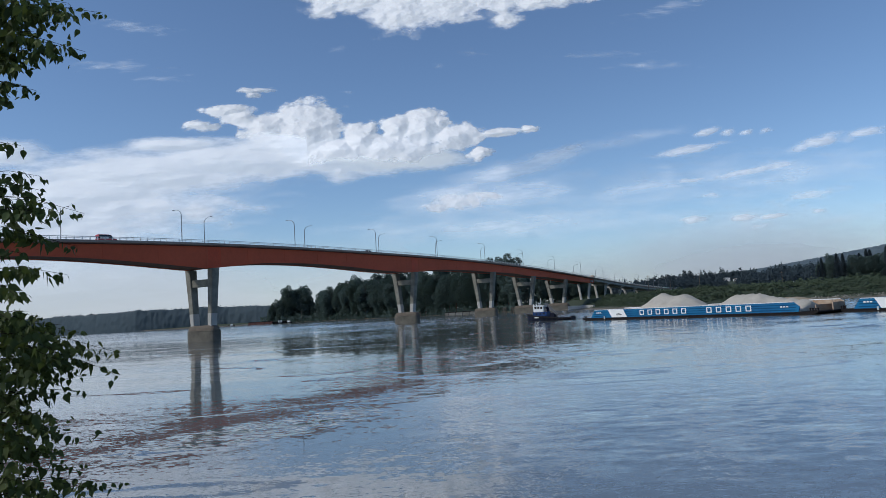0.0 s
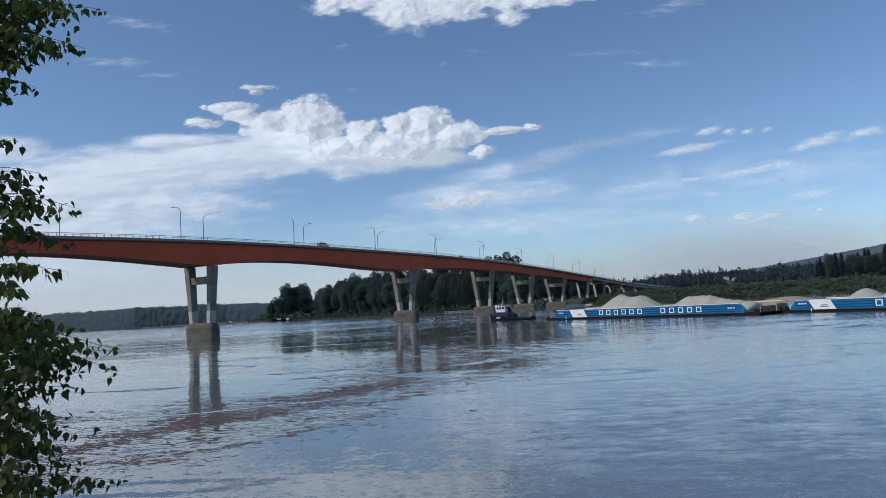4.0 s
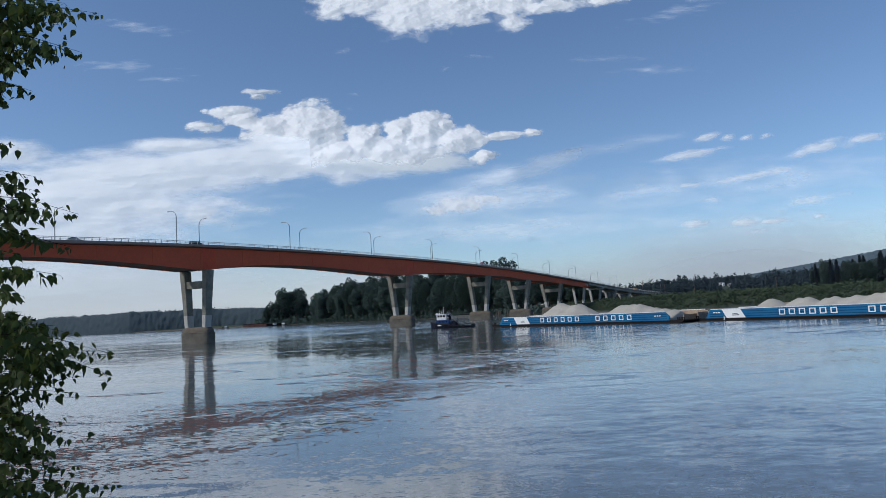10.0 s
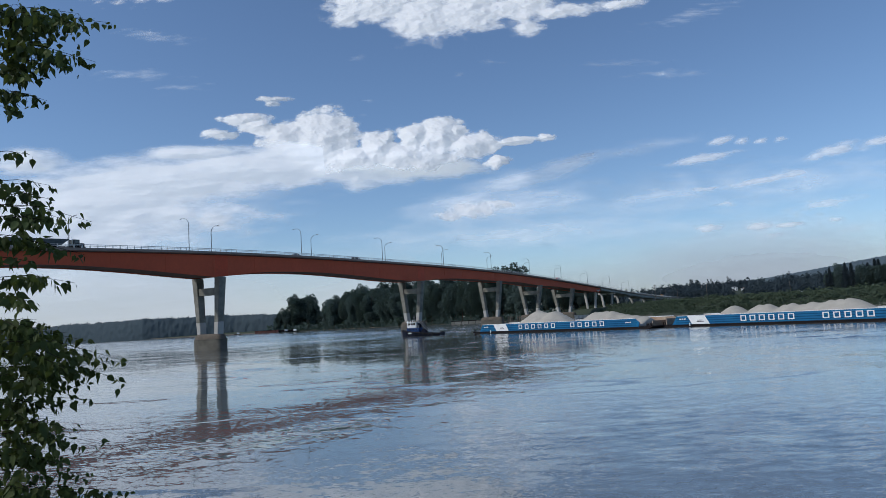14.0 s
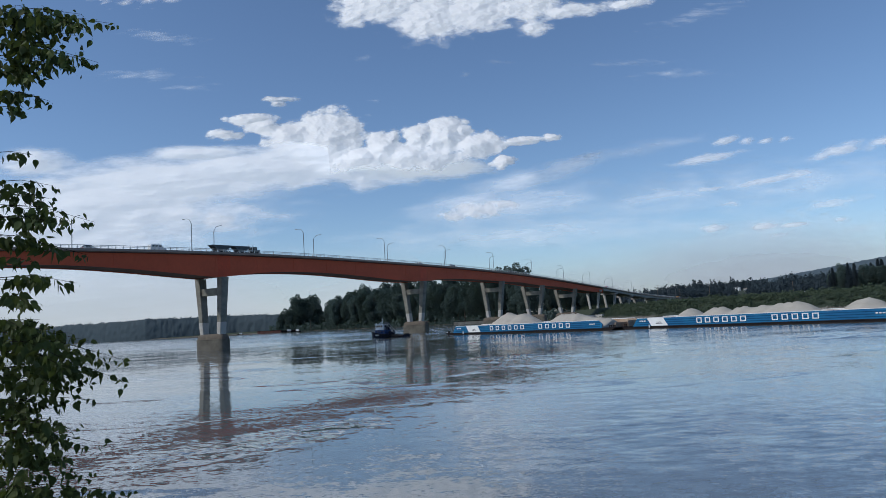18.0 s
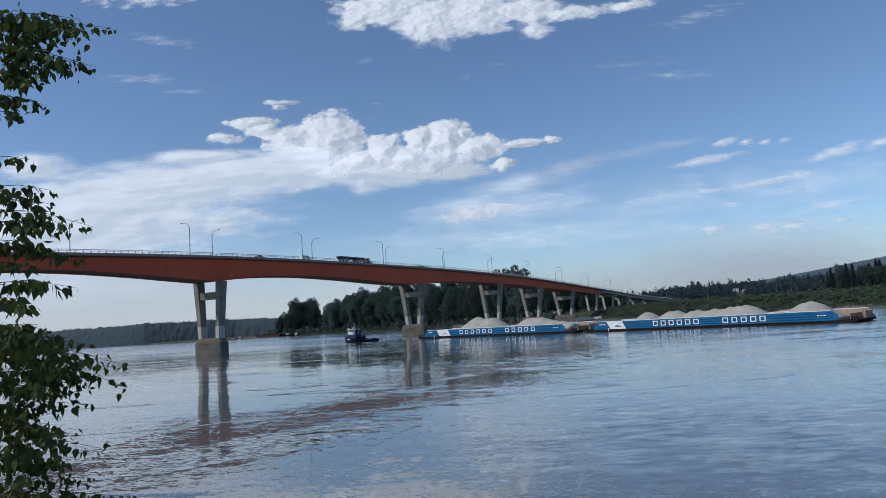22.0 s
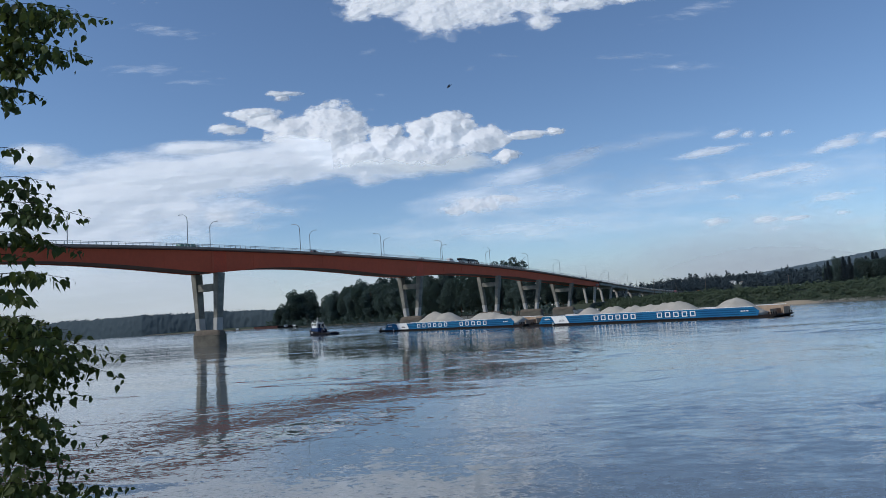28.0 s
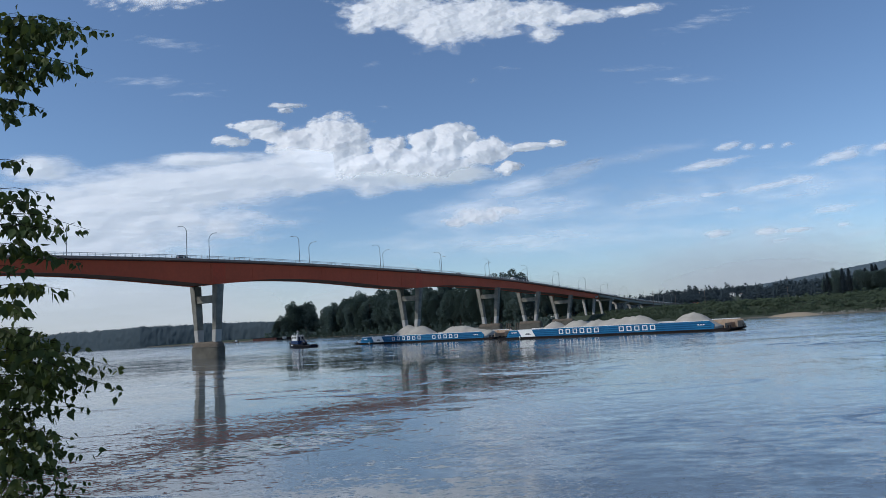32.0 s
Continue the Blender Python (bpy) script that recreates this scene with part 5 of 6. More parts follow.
for az, r, h in ((-11.35, 872, 14), (15.6, 640, 17), (19.3, 620, 16), (17.2, 760, 15), (24.9, 700, 14)):
    x, y = at_bearing(az, r)
    build_pole(x, y, h, "tall wooden utility pole near the bank")



# ---- clouds ----
def cloud_material(name, blobs, billow, lo, hi, fluff, glow, white=(0.92, 0.91, 0.90), stretch=(1, 1), thin=1.0, relief=0.42, hue=(0.79, 0.88, 1.0)):
    """Cloud density from soft lobes broken by noise; blobs are (u, v, ru, rv, weight, tilt) on the sheet, in hundreds of metres."""
    m = bpy.data.materials.new(name)
    m.use_nodes = True
    n, l = m.node_tree.nodes, m.node_tree.links
    n.remove(n["Principled BSDF"])
    tc = n.new("ShaderNodeTexCoord")

    def mapped(sx, sy):
        mp = n.new("ShaderNodeMapping")
        mp.inputs["Scale"].default_value = (sx, sy, 1)
        l.new(tc.outputs["Object"], mp.inputs["Vector"])
        return mp.outputs[0]

    def maths(op, a, c=0.0, d=None):
        q = n.new("ShaderNodeMath")
        q.operation = op
        for i, v in enumerate((a, c) if d is None else (a, c, d)):
            if isinstance(v, (int, float)):
                q.inputs[i].default_value = v
            else:
                l.new(v, q.inputs[i])
        return q.outputs[0]

    flat = mapped(0.01, 0.01)
    warp = n.new("ShaderNodeTexNoise")
    warp.inputs["Scale"].default_value, warp.inputs["Detail"].default_value = 1.1, 3
    l.new(flat, warp.inputs["Vector"])
    sub = n.new("ShaderNodeVectorMath")
    sub.operation = "MULTIPLY_ADD"
    sub.inputs[1].default_value = (0.5, 0.35, 0)
    l.new(warp.outputs["Color"], sub.inputs[0])
    l.new(flat, sub.inputs[2])
    env = None
    for u, v, ru, rv, w, tilt in blobs:
        mp = n.new("ShaderNodeMapping")
        mp.vector_type = "TEXTURE"
        mp.inputs["Rotation"].default_value = (0, 0, radians(tilt))
        mp.inputs["Location"].default_value = (u + 0.25, v + 0.17, 0)
        mp.inputs["Scale"].default_value = (ru, rv, 1)
        l.new(sub.outputs[0], mp.inputs["Vector"])
        ln = n.new("ShaderNodeVectorMath")
        ln.operation = "LENGTH"
        l.new(mp.outputs[0], ln.inputs[0])
        e = maths("MULTIPLY", maths("SUBTRACT", 1.0, ln.outputs["Value"]), w)
        env = e if env is None else maths("SMOOTH_MAX", env, e, 0.18)
    s = mapped(0.01 * stretch[0], 0.01 * stretch[1])
    vor = n.new("ShaderNodeTexVoronoi")
    vor.voronoi_dimensions, vor.feature, vor.normalize = "2D", "F1", True
    vor.inputs["Scale"].default_value, vor.inputs["Detail"].default_value, vor.inputs["Roughness"].default_value = 0.85, 3.5, 0.5
    l.new(s, vor.inputs["Vector"])
    fbm = n.new("ShaderNodeTexNoise")
    fbm.inputs["Scale"].default_value, fbm.inputs["Detail"].default_value, fbm.inputs["Roughness"].default_value = 1.3, 7, 0.52
    l.new(s, fbm.inputs["Vector"])
    rough = maths("ADD", maths("MULTIPLY", maths("SUBTRACT", 0.34, vor.outputs["Distance"]), billow), maths("MULTIPLY", maths("SUBTRACT", fbm.outputs["Fac"], 0.5), fluff))
    dens = maths("ADD", env, rough)
    mr = n.new("ShaderNodeMapRange")
    mr.interpolation_type = "SMOOTHSTEP"
    mr.inputs["From Min"].default_value, mr.inputs["From Max"].default_value = lo, hi
    mr.inputs["To Max"].default_value = thin
    l.new(dens, mr.inputs["Value"])
    bump = n.new("ShaderNodeBump")
    bump.inputs["Strength"].default_value, bump.inputs["Distance"].default_value = relief, 100.0
    soft = n.new("ShaderNodeTexNoise")
    soft.inputs["Scale"].default_value, soft.inputs["Detail"].default_value, soft.inputs["Roughness"].default_value = 0.9, 3.0, 0.45
    bulge = n.new("ShaderNodeTexVoronoi")
    bulge.voronoi_dimensions, bulge.feature = "2D", "SMOOTH_F1"
    bulge.inputs["Scale"].default_value, bulge.inputs["Detail"].default_value, bulge.inputs["Smoothness"].default_value = 1.0, 1.6, 0.9
    l.new(s, bulge.inputs["Vector"])
    l.new(s, soft.inputs["Vector"])
    l.new(maths("ADD", maths("MULTIPLY", env, 1.2), maths("SUBTRACT", maths("MULTIPLY", soft.outputs["Fac"], 0.55), maths("MULTIPLY", bulge.outputs["Distance"], 0.45))), bump.inputs["Height"])
    dif, tra, emi, clear = (n.new("ShaderNode" + k) for k in ("BsdfDiffuse", "BsdfTranslucent", "Emission", "BsdfTransparent"))
    for q in (dif, tra):
        q.inputs["Color"].default_value = (*white, 1)
        l.new(bump.outputs["Normal"], q.inputs["Normal"])
    # added emission brightens the cloud beyond what the sun gives it
    emi.inputs["Color"].default_value, emi.inputs["Strength"].default_value = (*hue, 1), glow
    a = n.new("ShaderNodeMixShader")
    a.inputs["Fac"].default_value = 0.25
    l.new(dif.outputs[0], a.inputs[1])
    l.new(tra.outputs[0], a.inputs[2])
    b = n.new("ShaderNodeAddShader")
    l.new(a.outputs[0], b.inputs[0])
    l.new(emi.outputs[0], b.inputs[1])
    c = n.new("ShaderNodeMixShader")
    l.new(mr.outputs["Result"], c.inputs["Fac"])
    l.new(clear.outputs[0], c.inputs[1])
    l.new(b.outputs[0], c.inputs[2])
    l.new(c.outputs[0], n["Material Output"].inputs["Surface"])
    return m


CLOUDS = []


def build_cloud(name, label, drift, lobes, far=3900.0, lean=40, **look_):
    """A bank of cloud on a leaning sheet, far off. Lobes: bearing, height and half sizes in degrees, weight, tilt; drift in metres over the clip."""
    mid_az = sum(q[0] for q in lobes) / len(lobes)
    mid_el = sum(q[1] for q in lobes) / len(lobes)
    az, el = radians(mid_az), radians(mid_el)
    c = Vector((math.tan(az) * far, far, EYE_HEIGHT + far / math.cos(az) * math.tan(el)))
    m = Matrix.Translation(c) @ Euler((radians(90 - lean), 0, -az)).to_matrix().to_4x4()
    back = m.inverted()

    def on_sheet(b, e):
        b, e = radians(b), radians(e)
        o = back @ Vector((0, 0, EYE_HEIGHT))
        d = back.to_3x3() @ Vector((math.sin(b) * math.cos(e), math.cos(b) * math.cos(e), math.sin(e)))
        return o - d * (o.z / d.z)
    blobs, half_w, half_h = [], 0.0, 0.0
    for b, e, rb, re_, w, tilt in lobes:
        p = on_sheet(b, e)
        ru = (on_sheet(b + rb, e) - on_sheet(b - rb, e)).length / 2
        rv = (on_sheet(b, e + re_) - on_sheet(b, e - re_)).length / 2
        blobs.append((p.x / 100, p.y / 100, ru / 100, rv / 100, w, tilt))
        t = radians(tilt)
        half_w = max(half_w, abs(p.x) + abs(ru * math.cos(t)) + abs(rv * math.sin(t)) + 60)
        half_h = max(half_h, abs(p.y) + abs(rv * math.cos(t)) + abs(ru * math.sin(t)) + 60)
    mat = cloud_material(name, blobs, **look_)
    ob = raw(name, [(-half_w, -half_h, 0), (half_w, -half_h, 0), (half_w, half_h, 0), (-half_w, half_h, 0)], [(0, 1, 2, 3)], mat)
    ob.matrix_basis = m
    tagged(ob, label, "cloud", kind="structure")
    CLOUDS.append((ob, m, drift))


build_cloud("cumulus_bank", "white cumulus towers with billowing tops", 102,
            [(-10.42, 14.53, 3.63, 2.67, 1.10, -3.3), (-13.26, 14.63, 2.48, 1.38, 1.00, -3.3), (-15.99, 15.91, 2.43, 0.57, 0.80, -3.3), (-18.32, 14.74, 1.54, 0.52, 0.75, -3.3), (-15.16, 15.38, 1.81, 0.78, 0.80, -3.3), (-6.01, 13.49, 2.36, 1.52, 1.00, -3.3), (-5.30, 14.25, 1.02, 0.87, 0.80, -3.3), (-3.02, 14.34, 1.93, 1.30, 1.00, -3.3), (-0.89, 14.24, 2.27, 1.85, 1.10, -3.3), (0.41, 14.60, 1.25, 0.76, 0.80, -3.3), (1.80, 13.47, 2.95, 1.20, 1.00, -3.3), (4.90, 13.48, 2.48, 0.43, 0.75, 2.7), (7.61, 13.56, 1.00, 0.32, 0.65, 11.7), (3.71, 12.03, 1.47, 0.60, 0.80, 6.7), (-7.83, 12.89, 3.34, 1.09, 0.90, -3.3), (-3.78, 12.88, 4.51, 1.20, 0.95, -3.3)], far=3000.0, billow=0.95, lo=0.08, hi=0.36, fluff=0.85, glow=0.16, relief=0.45)
build_cloud("stratus_body", "soft spreading body of the cloud bank", 95,
            [(-15.69, 12.13, 10.95, 1.80, 1.15, 3.7), (-22.60, 11.10, 11.06, 2.25, 1.10, 4.7), (-27.47, 9.40, 10.68, 2.87, 1.10, 0.7), (-29.59, 7.72, 11.96, 2.92, 0.90, -3.3), (-21.88, 8.76, 9.21, 1.86, 0.65, -3.3), (-31.07, 12.20, 2.93, 1.23, 0.80, -3.3), (-6.98, 11.99, 9.42, 1.42, 1.20, 1.7), (-1.56, 11.99, 5.65, 1.10, 1.00, 0.7), (-20.19, 13.21, 5.51, 0.82, 0.90, 4.7), (-12.23, 13.09, 6.49, 1.29, 1.10, 0.7), (-7.68, 11.35, 2.22, 1.31, 0.70, 6.7)], far=2700.0, billow=0.2, lo=0.0, hi=0.6, fluff=0.9, glow=0.27, stretch=(0.45, 1.0), thin=0.94, relief=0.35)
build_cloud("cumulus_patch", "white cloud with a torn lower edge high up", 202,
            [(-6.12, 24.27, 4.56, 1.58, 1.10, -3.3), (-2.04, 23.29, 4.03, 2.21, 1.10, -3.3), (1.45, 23.49, 4.37, 1.90, 1.10, -3.3), (5.83, 23.37, 3.76, 1.29, 1.00, -3.3), (6.17, 21.88, 1.82, 0.81, 0.75, -3.3), (8.98, 22.82, 3.93, 0.70, 0.85, 4.7), (13.67, 22.72, 3.26, 0.49, 0.70, 10.7), (-8.44, 23.32, 2.03, 0.90, 0.80, 6.7), (-1.39, 29.61, 11.50, 5.06, 1.00, -3.3), (-22.66, 25.26, 5.44, 1.60, 0.80, 0.7)], far=4200.0, billow=0.55, lo=0.08, hi=0.55, fluff=0.8, glow=0.16, stretch=(0.9, 0.9), relief=0.4)
build_cloud("small_cloud", "row of small white clouds low in the sky", 82,
            [(1.62, 8.34, 3.26, 0.83, 0.90, 0.7), (-0.21, 7.91, 1.69, 0.56, 0.80, -3.3), (3.68, 8.66, 1.68, 0.50, 0.80, -3.3), (-18.51, 8.28, 1.63, 0.85, 0.80, -3.3)], far=3900.0, billow=0.8, lo=0.12, hi=0.6, fluff=1.0, glow=0.16, thin=0.8, relief=0.3)
build_cloud("small_cloud", "small torn white cloud", 148,
            [(-14.01, 17.35, 1.72, 0.31, 1.00, 2.7), (-14.24, 17.06, 0.86, 0.36, 0.80, -3.3)], far=3900.0, billow=0.6, lo=0.1, hi=0.55, fluff=1.2, glow=0.12, thin=0.9)
build_cloud("small_cloud", "thin torn clouds over the hill", 98,
            [(20.74, 11.84, 1.39, 0.41, 1.00, 18.7), (22.31, 11.66, 0.73, 0.36, 0.80, 11.7), (23.53, 11.40, 0.67, 0.30, 0.80, 6.7), (24.83, 11.37, 0.65, 0.25, 0.70, -3.3), (19.23, 10.70, 3.42, 0.47, 0.90, 6.7), (28.17, 10.10, 2.55, 0.58, 0.90, 14.7), (30.95, 10.23, 2.49, 0.43, 0.80, 12.7), (23.60, 8.65, 5.20, 0.46, 0.60, 8.7), (19.65, 8.46, 3.00, 0.31, 0.50, 4.7), (26.92, 6.29, 3.12, 0.70, 0.55, 4.7), (20.74, 7.16, 1.97, 0.31, 0.40, -9.3), (19.48, 5.47, 1.69, 0.47, 0.90, -3.3), (23.00, 5.29, 1.23, 0.41, 0.90, -3.3), (24.88, 5.18, 1.57, 0.30, 0.80, -3.3), (27.80, 5.27, 0.88, 0.30, 0.70, -3.3), (10.60, 11.90, 1.42, 0.43, 0.60, 16.7)], far=3900.0, billow=0.5, lo=0.08, hi=0.75, fluff=1.1, glow=0.12, stretch=(0.6, 1.2), thin=0.62)
build_cloud("high_wisp", "faint high wisps of cirrus", 181,
            [(-22.95, 21.40, 3.43, 0.43, 0.60, -19.3), (-24.36, 18.67, 3.82, 0.44, 0.50, -9.3), (-20.86, 17.97, 2.00, 0.35, 0.40, 4.7), (13.53, 18.49, 4.05, 0.26, 0.55, -1.3), (17.29, 17.20, 3.64, 0.40, 0.55, -1.3), (0.68, 18.88, 0.69, 0.26, 0.60, 26.7), (-6.73, 17.17, 0.90, 0.16, 0.50, -3.3), (19.52, 21.10, 4.59, 0.48, 0.50, 24.7), (-7.46, 20.40, 1.02, 0.26, 0.50, 16.7), (3.26, 19.68, 1.49, 0.31, 0.40, -3.3)], far=4200.0, billow=0.3, lo=0.05, hi=1.0, fluff=1.5, glow=0.25, stretch=(0.6, 1.6), thin=0.36)
build_cloud("cirrus_veil", "long thin veil of high cirrus", 92,
            [(-28.17, 9.70, 14.74, 5.10, 1.00, 1.7), (-30.27, 7.71, 14.16, 4.63, 0.90, -3.3), (0.98, 8.96, 6.74, 1.51, 0.75, 13.7), (5.59, 10.43, 7.13, 1.14, 0.90, 13.7), (9.01, 11.26, 4.85, 0.87, 0.90, 13.7), (14.53, 12.01, 6.35, 0.68, 0.50, 10.7), (4.57, 8.51, 11.50, 2.22, 0.70, 8.7), (16.36, 8.38, 13.50, 2.56, 0.50, 8.7), (26.17, 8.07, 9.41, 1.79, 0.50, 8.7), (5.32, 6.23, 18.10, 1.78, 0.60, -1.3), (24.01, 4.66, 15.53, 2.04, 0.40, -3.3)], far=4400.0, billow=0.1, lo=0.0, hi=0.95, fluff=0.8, glow=0.30, stretch=(0.3, 0.9), thin=0.55)
# haze put in as glowing tinted sheets: whitens the left sky, dulls the right
build_cloud("horizon_haze", "pale band of haze low over the horizon", 24,
            [(-26.49, 2.53, 24.54, 5.19, 1.00, -3.3), (-3.94, 1.40, 21.21, 4.88, 0.80, -3.3)], far=4650.0, billow=0.05, lo=0.0, hi=0.8, fluff=0.25, glow=0.46, white=(0.26, 0.28, 0.31), stretch=(0.1, 0.5), thin=0.8, lean=12, hue=(0.86, 0.91, 1.0))
build_cloud("horizon_haze", "dull lilac haze over the hill and the town", 12,
            [(23.73, 1.39, 19.09, 5.29, 1.00, -3.3), (38.31, 0.64, 15.61, 4.87, 1.00, -3.3), (11.57, 1.37, 13.48, 3.92, 0.70, -3.3)], far=3500.0, billow=0.05, lo=0.0, hi=0.9, fluff=0.2, glow=0.285, white=(0.16, 0.17, 0.21), stretch=(0.1, 0.5), thin=0.8, lean=0, hue=(0.77, 0.84, 1.0))


# ---- the tree beside the camera ----
def leaf_mesh(rng):
    """A pointed oval leaf that hangs from its stalk, folded along the rib and curling at the tip; length 1."""
    fold, curl = 0.10 + 0.10 * rng.random(), 0.25 * rng.random() - 0.05
    rows = ((0.0, 0.0), (0.06, 0.18), (0.20, 0.285), (0.36, 0.285), (0.58, 0.19), (0.80, 0.065), (1.0, 0.0))
    verts, faces = [], []
    for t, w in rows:
        z, y = -t, curl * t * t
        verts += [(-w, y + fold * w / 0.33 * 0.6, z), (0, y, z), (w, y + fold * w / 0.33 * 0.6, z)]
    for i in range(len(rows) - 1):
        a, b = 3 * i, 3 * i + 3
        faces += [(a, a + 1, b + 1, b), (a + 1, a + 2, b + 2, b + 1)]
    # stalk
    i = len(verts)
    verts += [(-0.012, 0, 0), (0.012, 0, 0), (0.012, 0.0, 0.28), (-0.012, 0.0, 0.28)]
    faces.append((i, i + 1, i + 2, i + 3))
    me = bpy.data.meshes.new("leaf")
    me.from_pydata(verts, [], faces)
    me.materials.append(LEAF)
    me.shade_smooth()
    return me


def build_near_tree():
    tree = thing("riverside_tree", "leafy green riverside tree with drooping twigs on the near bank", "tree")
    r = np.random.default_rng(11)
    trunk = bmesh.new()
    tube(trunk, [(-3.9, 2.6, 4.4), (-3.8, 2.7, 6.2), (-3.85, 2.75, 8.2), (-3.7, 2.8, 11.6)], 0.15, 0.04, 10)
    part("trunk", trunk, BARK, tree)
    shapes = [leaf_mesh(r) for _ in range(7)]
    rest_v, rest_f, singles = [], [], [0]

    def leaf(o, size, swing=0.55):
        e = Euler((r.normal() * swing, r.normal() * swing, r.random() * 6.28))
        m = Matrix.Translation(o) @ e.to_matrix().to_4x4() @ Matrix.Scale(size, 4) @ Matrix.Translation((0, 0, -0.28))
        me = shapes[int(r.integers(7))]
        if singles[0] < 300 and o.x > -1.62:
            piece("leaf", me, tree, m)
            singles[0] += 1
        else:
            i = len(rest_v)
            rest_v.extend(tuple(m @ v.co) for v in me.vertices)
            rest_f.extend(tuple(j + i for j in f.vertices) for f in me.polygons)

    def twig(bm, a, b, thick):
        run = (b - a).length
        mid = (a + b) / 2 + Vector((0, 0, 0.06 * run))
        tube(bm, [a, a.lerp(mid, 0.6), mid, mid.lerp(b, 0.6), b], thick, 0.0006, 5)
        n = int(3 + run * 57)
        for k in range(n):
            t = ((k + r.random()) / n) ** 0.85
            p = a.lerp(mid, t * 2) if t < 0.5 else mid.lerp(b, t * 2 - 1)
            p = p + Vector((r.normal() * 0.006, r.normal() * 0.03, r.normal() * 0.010))
            leaf(p, (0.032 + 0.022 * r.random()) * (1.0 - 0.35 * max(0.0, t - 0.75) / 0.25))
        leaf(b, 0.024, 0.8)

    def spray(x0, z0, x1, z1, sides, spread):
        """A drooping branch from the trunk, its leafy end from one point to another, with side twigs; heights from the eye."""
        y = 2.75 + 0.2 * r.random()
        k = y / 2.85
        a, b = Vector((x0 * k, y, EYE_HEIGHT + z0 * k)), Vector((x1 * k, y, EYE_HEIGHT + z1 * k))
        bm = bmesh.new()
        root = Vector((-3.82, 2.72, min(max(a.z - 0.5, 4.8), 10.0)))
        tube(bm, [root, (root + a) / 2 + Vector((0, 0, 0.1)), a], 0.007, 0.0035, 6)
        twig(bm, a, b, 0.0019)
        for k in range(sides):
            t = 0.5 * (k + r.random()) / sides
            p = a.lerp(b, t)
            q = p + (b - a) * (0.28 + 0.3 * r.random()) * (1 - 0.5 * t) + Vector((0, 0, spread * (2 * r.random() - 1)))
            k = 1 + 0.045 * r.normal()
            q = Vector((q.x * k, q.y * k, EYE_HEIGHT + (q.z - EYE_HEIGHT) * k))
            twig(bm, p, q, 0.0011)
        part("branch", bm, TWIG, tree)

    spray(-1.85, 1.36, -1.47, 1.33, 4, 0.05)
    spray(-1.85, 1.32, -1.33, 1.28, 6, 0.04)
    spray(-1.85, 1.28, -1.49, 1.24, 4, 0.05)
    spray(-1.85, 1.23, -1.40, 1.12, 7, 0.05)
    spray(-1.85, 1.18, -1.51, 1.10, 5, 0.05)
    spray(-1.85, 1.13, -1.61, 1.07, 3, 0.03)
    spray(-1.85, 1.03, -1.60, 0.97, 2, 0.02)
    spray(-1.85, 0.96, -1.71, 0.94, 1, 0.01)
    spray(-1.85, 0.77, -1.67, 0.75, 0, 0.01)
    spray(-1.85, 0.65, -1.59, 0.62, 1, 0.02)
    spray(-1.85, 0.61, -1.58, 0.56, 3, 0.03)
    spray(-1.85, 0.56, -1.42, 0.46, 3, 0.02)
    spray(-1.85, 0.51, -1.53, 0.45, 4, 0.03)
    spray(-1.85, 0.44, -1.59, 0.37, 3, 0.03)
    spray(-1.85, 0.41, -1.45, 0.33, 1, 0.02)
    spray(-1.85, 0.34, -1.65, 0.31, 0, 0.01)
    spray(-1.86, 0.26, -1.49, 0.22, 3, 0.02)
    spray(-1.86, 0.19, -1.65, 0.15, 1, 0.02)
    spray(-1.86, 0.09, -1.60, 0.06, 4, 0.03)
    spray(-1.86, 0.05, -1.45, -0.01, 4, 0.04)
    spray(-1.86, 0.02, -1.29, -0.10, 5, 0.04)
    spray(-1.86, -0.02, -1.30, -0.18, 6, 0.05)
    spray(-1.86, -0.08, -1.45, -0.18, 6, 0.06)
    spray(-1.86, -0.13, -1.51, -0.22, 6, 0.06)
    spray(-1.86, -0.21, -1.56, -0.28, 5, 0.06)
    spray(-1.86, -0.24, -1.43, -0.24, 2, 0.03)
    spray(-1.86, -0.30, -1.51, -0.35, 5, 0.05)
    spray(-1.86, -0.35, -1.40, -0.41, 3, 0.03)
    spray(-1.86, -0.39, -1.55, -0.46, 5, 0.05)
    spray(-1.86, -0.43, -1.52, -0.49, 4, 0.04)
    spray(-1.86, -0.53, -1.44, -0.52, 1, 0.02)
    spray(-1.86, -0.56, -1.56, -0.58, 4, 0.03)
    spray(-1.86, -0.59, -1.29, -0.60, 3, 0.02)
    spray(-1.86, -0.62, -1.50, -0.64, 3, 0.02)
    # unseen limbs and leaves beside the camera, added to shade the visible sprays
    for k in range(34):
        a = k * 2.4
        z = 5.6 + 0.17 * k
        run = 1.0 + 0.7 * r.random()
        tip = Vector((-3.85 + math.cos(a) * run, 2.3 + math.sin(a) * run, z + 0.8))
        if tip.x > -0.72 * tip.y - 0.3:
            continue
        part("unseen_limb", tubes((((-3.82, 2.73, z - 0.3), ((-3.82 + tip.x) / 2, (2.73 + tip.y) / 2, z + 0.25), tuple(tip)), 0.035, 0.008), sides=6), BARK, tree)
        for _ in range(75):
            o = tip + Vector(r.normal(size=3)) * 0.42
            if o.x < -0.72 * o.y - 0.15 and o.z > EYE_HEIGHT - 0.9:
                leaf(o, 0.07 + 0.04 * r.random())
    rest = raw("foliage", rest_v, rest_f, LEAF, tree, smooth=True)
    rest["kind"] = "stuff"
    return tree


near_tree = build_near_tree()


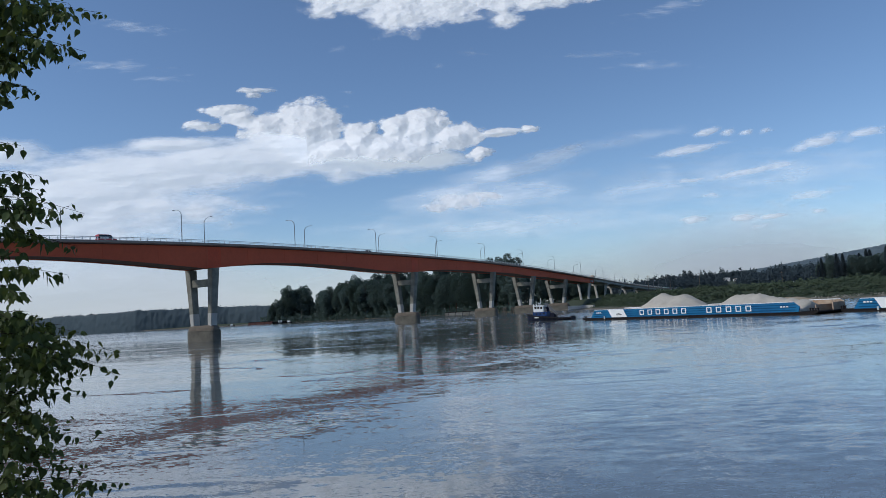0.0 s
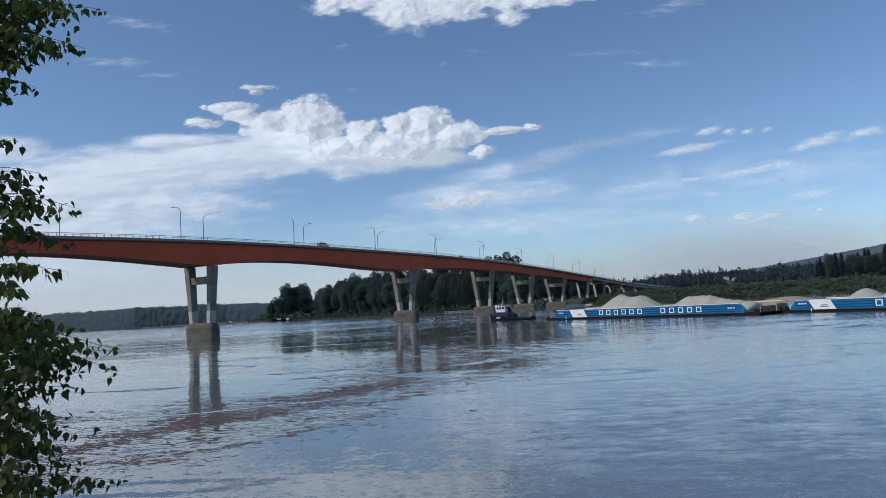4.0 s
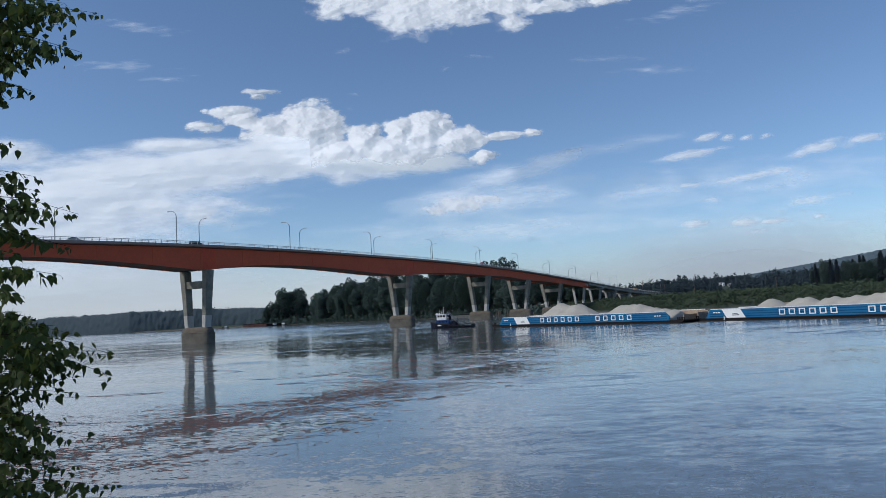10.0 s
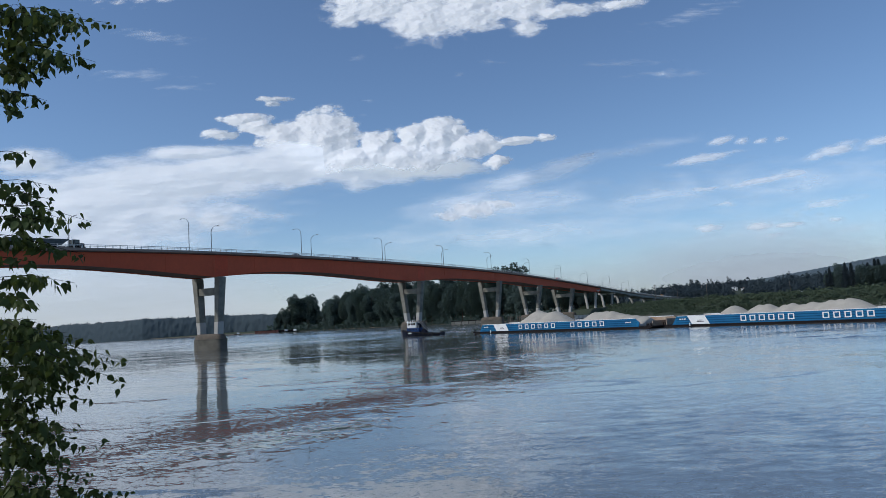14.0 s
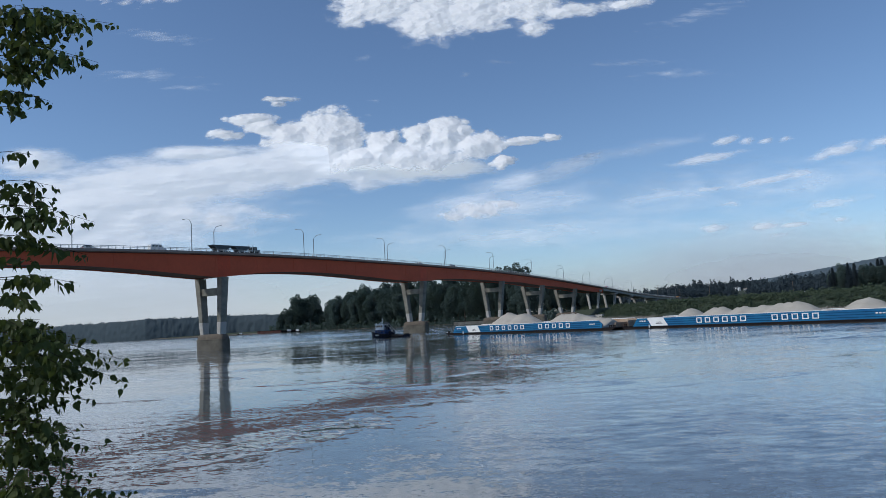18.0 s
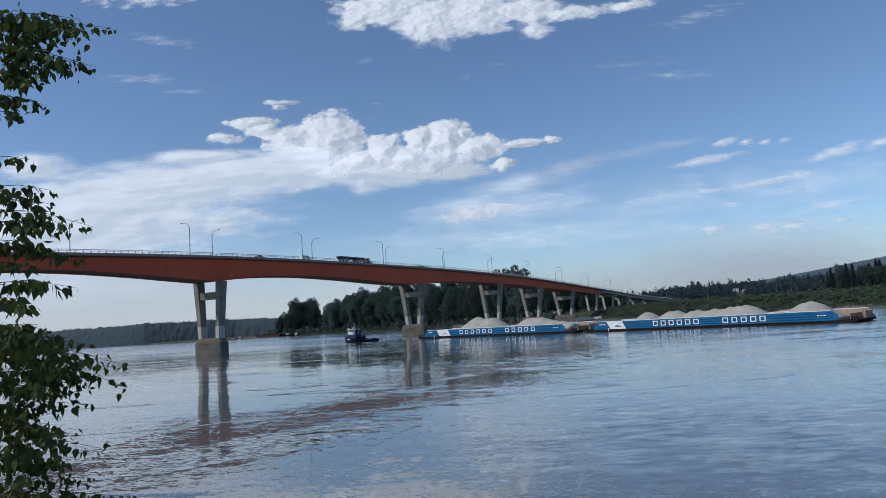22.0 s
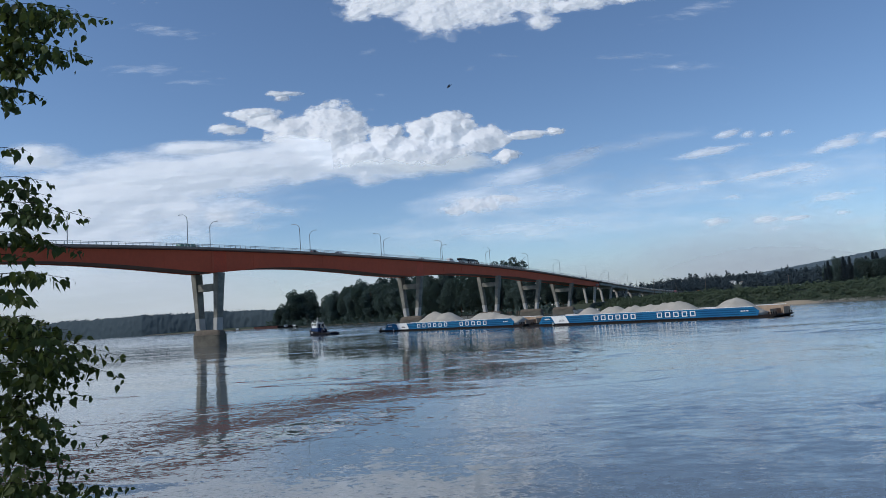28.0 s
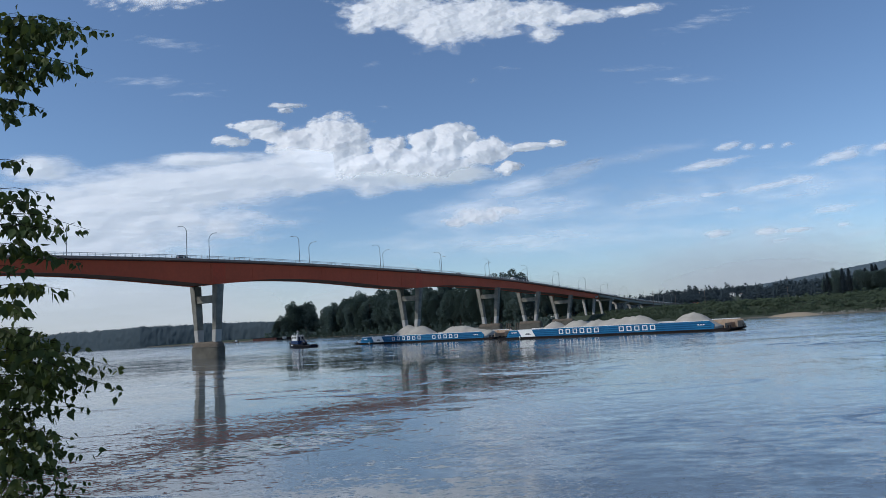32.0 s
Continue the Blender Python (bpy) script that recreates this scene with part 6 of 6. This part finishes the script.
# ---- movement ----
def along(t, x, y, h):
    """A pose on a gently bending course: coefficients of x, y and heading in k, which runs from -1 to 1."""
    k = (t - 16) / 16
    return pose(x[0] + x[1] * k + x[2] * k * k, y[0] + y[1] * k + y[2] * k * k, 0, 0, 0, h[0] + h[1] * k)


def drive(ob, marks, across=3.6):
    """Drive along the bridge through (seconds, metres along it), at the end speeds before and after."""
    (t0, s0), (t1, s1) = marks[0], marks[1]
    (t8, s8), (t9, s9) = marks[-2], marks[-1]
    rows = []
    for t in np.arange(0, 32.01, 1.0):
        if t < t0:
            s = s0 + (s1 - s0) / (t1 - t0) * (t - t0)
        elif t > t9:
            s = s9 + (s9 - s8) / (t9 - t8) * (t - t9)
        else:
            s = float(np.interp(t, [q[0] for q in marks], [q[1] for q in marks]))
        s = min(max(s, -660.0), 800.0)
        slope = math.degrees(math.atan((deck_z(s + 2) - deck_z(s - 2)) / 4))
        rows.append((float(t), BRIDGE @ pose(s, across, deck_z(s) - 0.19, 0, -slope, 0)))
    walk(ob, rows)


def motions():
    steps = [float(t) for t in range(0, 33, 2)]
    walk(barge_front, [(t, along(t, (1.37, -42.13, -1.27), (266.92, 41.42, 2.91), (131.17, 7.38))) for t in steps])
    walk(barge_rear, [(t, along(t, (54.28, -38.55, -0.74), (213.47, 37.58, -4.04), (129.72, 10.37))) for t in steps])
    tx = curve_through([(0, 28.7), (8, 3.0), (16, -27.5), (24, -50.9), (32, -73.5)])
    ty = curve_through([(0, 261.0), (8, 275.5), (16, 288.5), (24, 305.5), (32, 330.5)])
    rows = []
    for t in steps:
        a, b = max(t - 1.5, 0), min(t + 1.5, 32)
        rows.append((t, pose(tx(t), ty(t), 0, 0, 0, math.degrees(math.atan2(ty(b) - ty(a), tx(b) - tx(a))) + 7 * max(0.0, (t - 22) / 10))))
    walk(tug, rows)
    walk(river, [(0.0, pose(0, 0, 0)), (32.0, pose(-7.0, 2.0, 0))])
    for ob, m, drift in CLOUDS:
        walk(ob, [(0.0, Matrix.Translation((-drift / 32, 0, 0)) @ m), (32.0, Matrix.Translation((drift * 31 / 32, 0, 0)) @ m)])
    drive(red_truck, [(0, -24.8), (3, 50.4), (6, 125.8)])
    drive(dark_car, [(0, 106.2), (2, 150.3)])
    drive(dark_suv, [(9, -9.6), (13, 72.4)])
    drive(grey_car, [(11, -11.2), (13, 32.6)])
    drive(dump_truck, [(14, -43.0), (19, 41.6), (28, 198.8)])
    drive(white_van, [(17, -29.0), (19, 7.4), (23, 76.6), (28, 176.0)])
    drive(grey_pickup, [(19, -16.8), (23, 51.6), (28, 147.0)])
    drive(late_car, [(23, -32.5), (28, 66.0)])
    drive(pale_car, [(25.5, 17.0), (28, 82.0)])
    drive(green_truck, [(28, 8.9), (30, -40.0)], 10.6)
    drive(last_car, [(31, -23.0), (32, 1.3)])
    drive(amber_truck, [(0, 415.0), (6, 500.0)])
    away = pose(-60, -20, 12)
    walk(bird, [(0.0, away),
                (23.8, away),
                (24.2, pose(-14.46, 26.00, 12.71, -10, -26, 0)),
                (24.4, pose(-12.23, 26.00, 13.81, 12, -26, 0)),
                (24.6, pose(-9.92, 26.00, 14.95, -10, -26, 0)),
                (24.8, pose(-7.66, 26.00, 16.12, 12, -37, 0)),
                (25.0, pose(-4.62, 26.00, 19.03, -10, -37, 0)),
                (25.2, pose(-1.66, 26.00, 20.78, 12, -30, 0)),
                (26.4, pose(14.0, 24.0, 26.0, 0, 0, 90)),
                (27.7, pose(2.32, 26.00, 16.61, -10, 45, 180)),
                (27.9, pose(1.14, 26.00, 15.41, 12, 43, 180)),
                (28.0, pose(0.40, 26.00, 14.76, -10, 36, 180)),
                (28.1, pose(-0.49, 26.00, 14.19, 12, 21, 180)),
                (28.3, pose(-2.65, 26.00, 13.56, -10, 18, 180)),
                (28.5, pose(-5.19, 26.00, 12.57, 12, 17, 180)),
                (28.7, pose(-8.53, 26.00, 11.68, -10, 16, 180)),
                (28.9, pose(-12.68, 26.00, 10.33, 12, 18, 180)),
                (29.1, pose(-17.53, 26.00, 8.71, -10, 18, 180)),
                (29.8, pose(-40, 24, 4, 0, 0, 180)),
                (32.0, pose(-60, 20, 6, 0, 0, 170))])


motions()
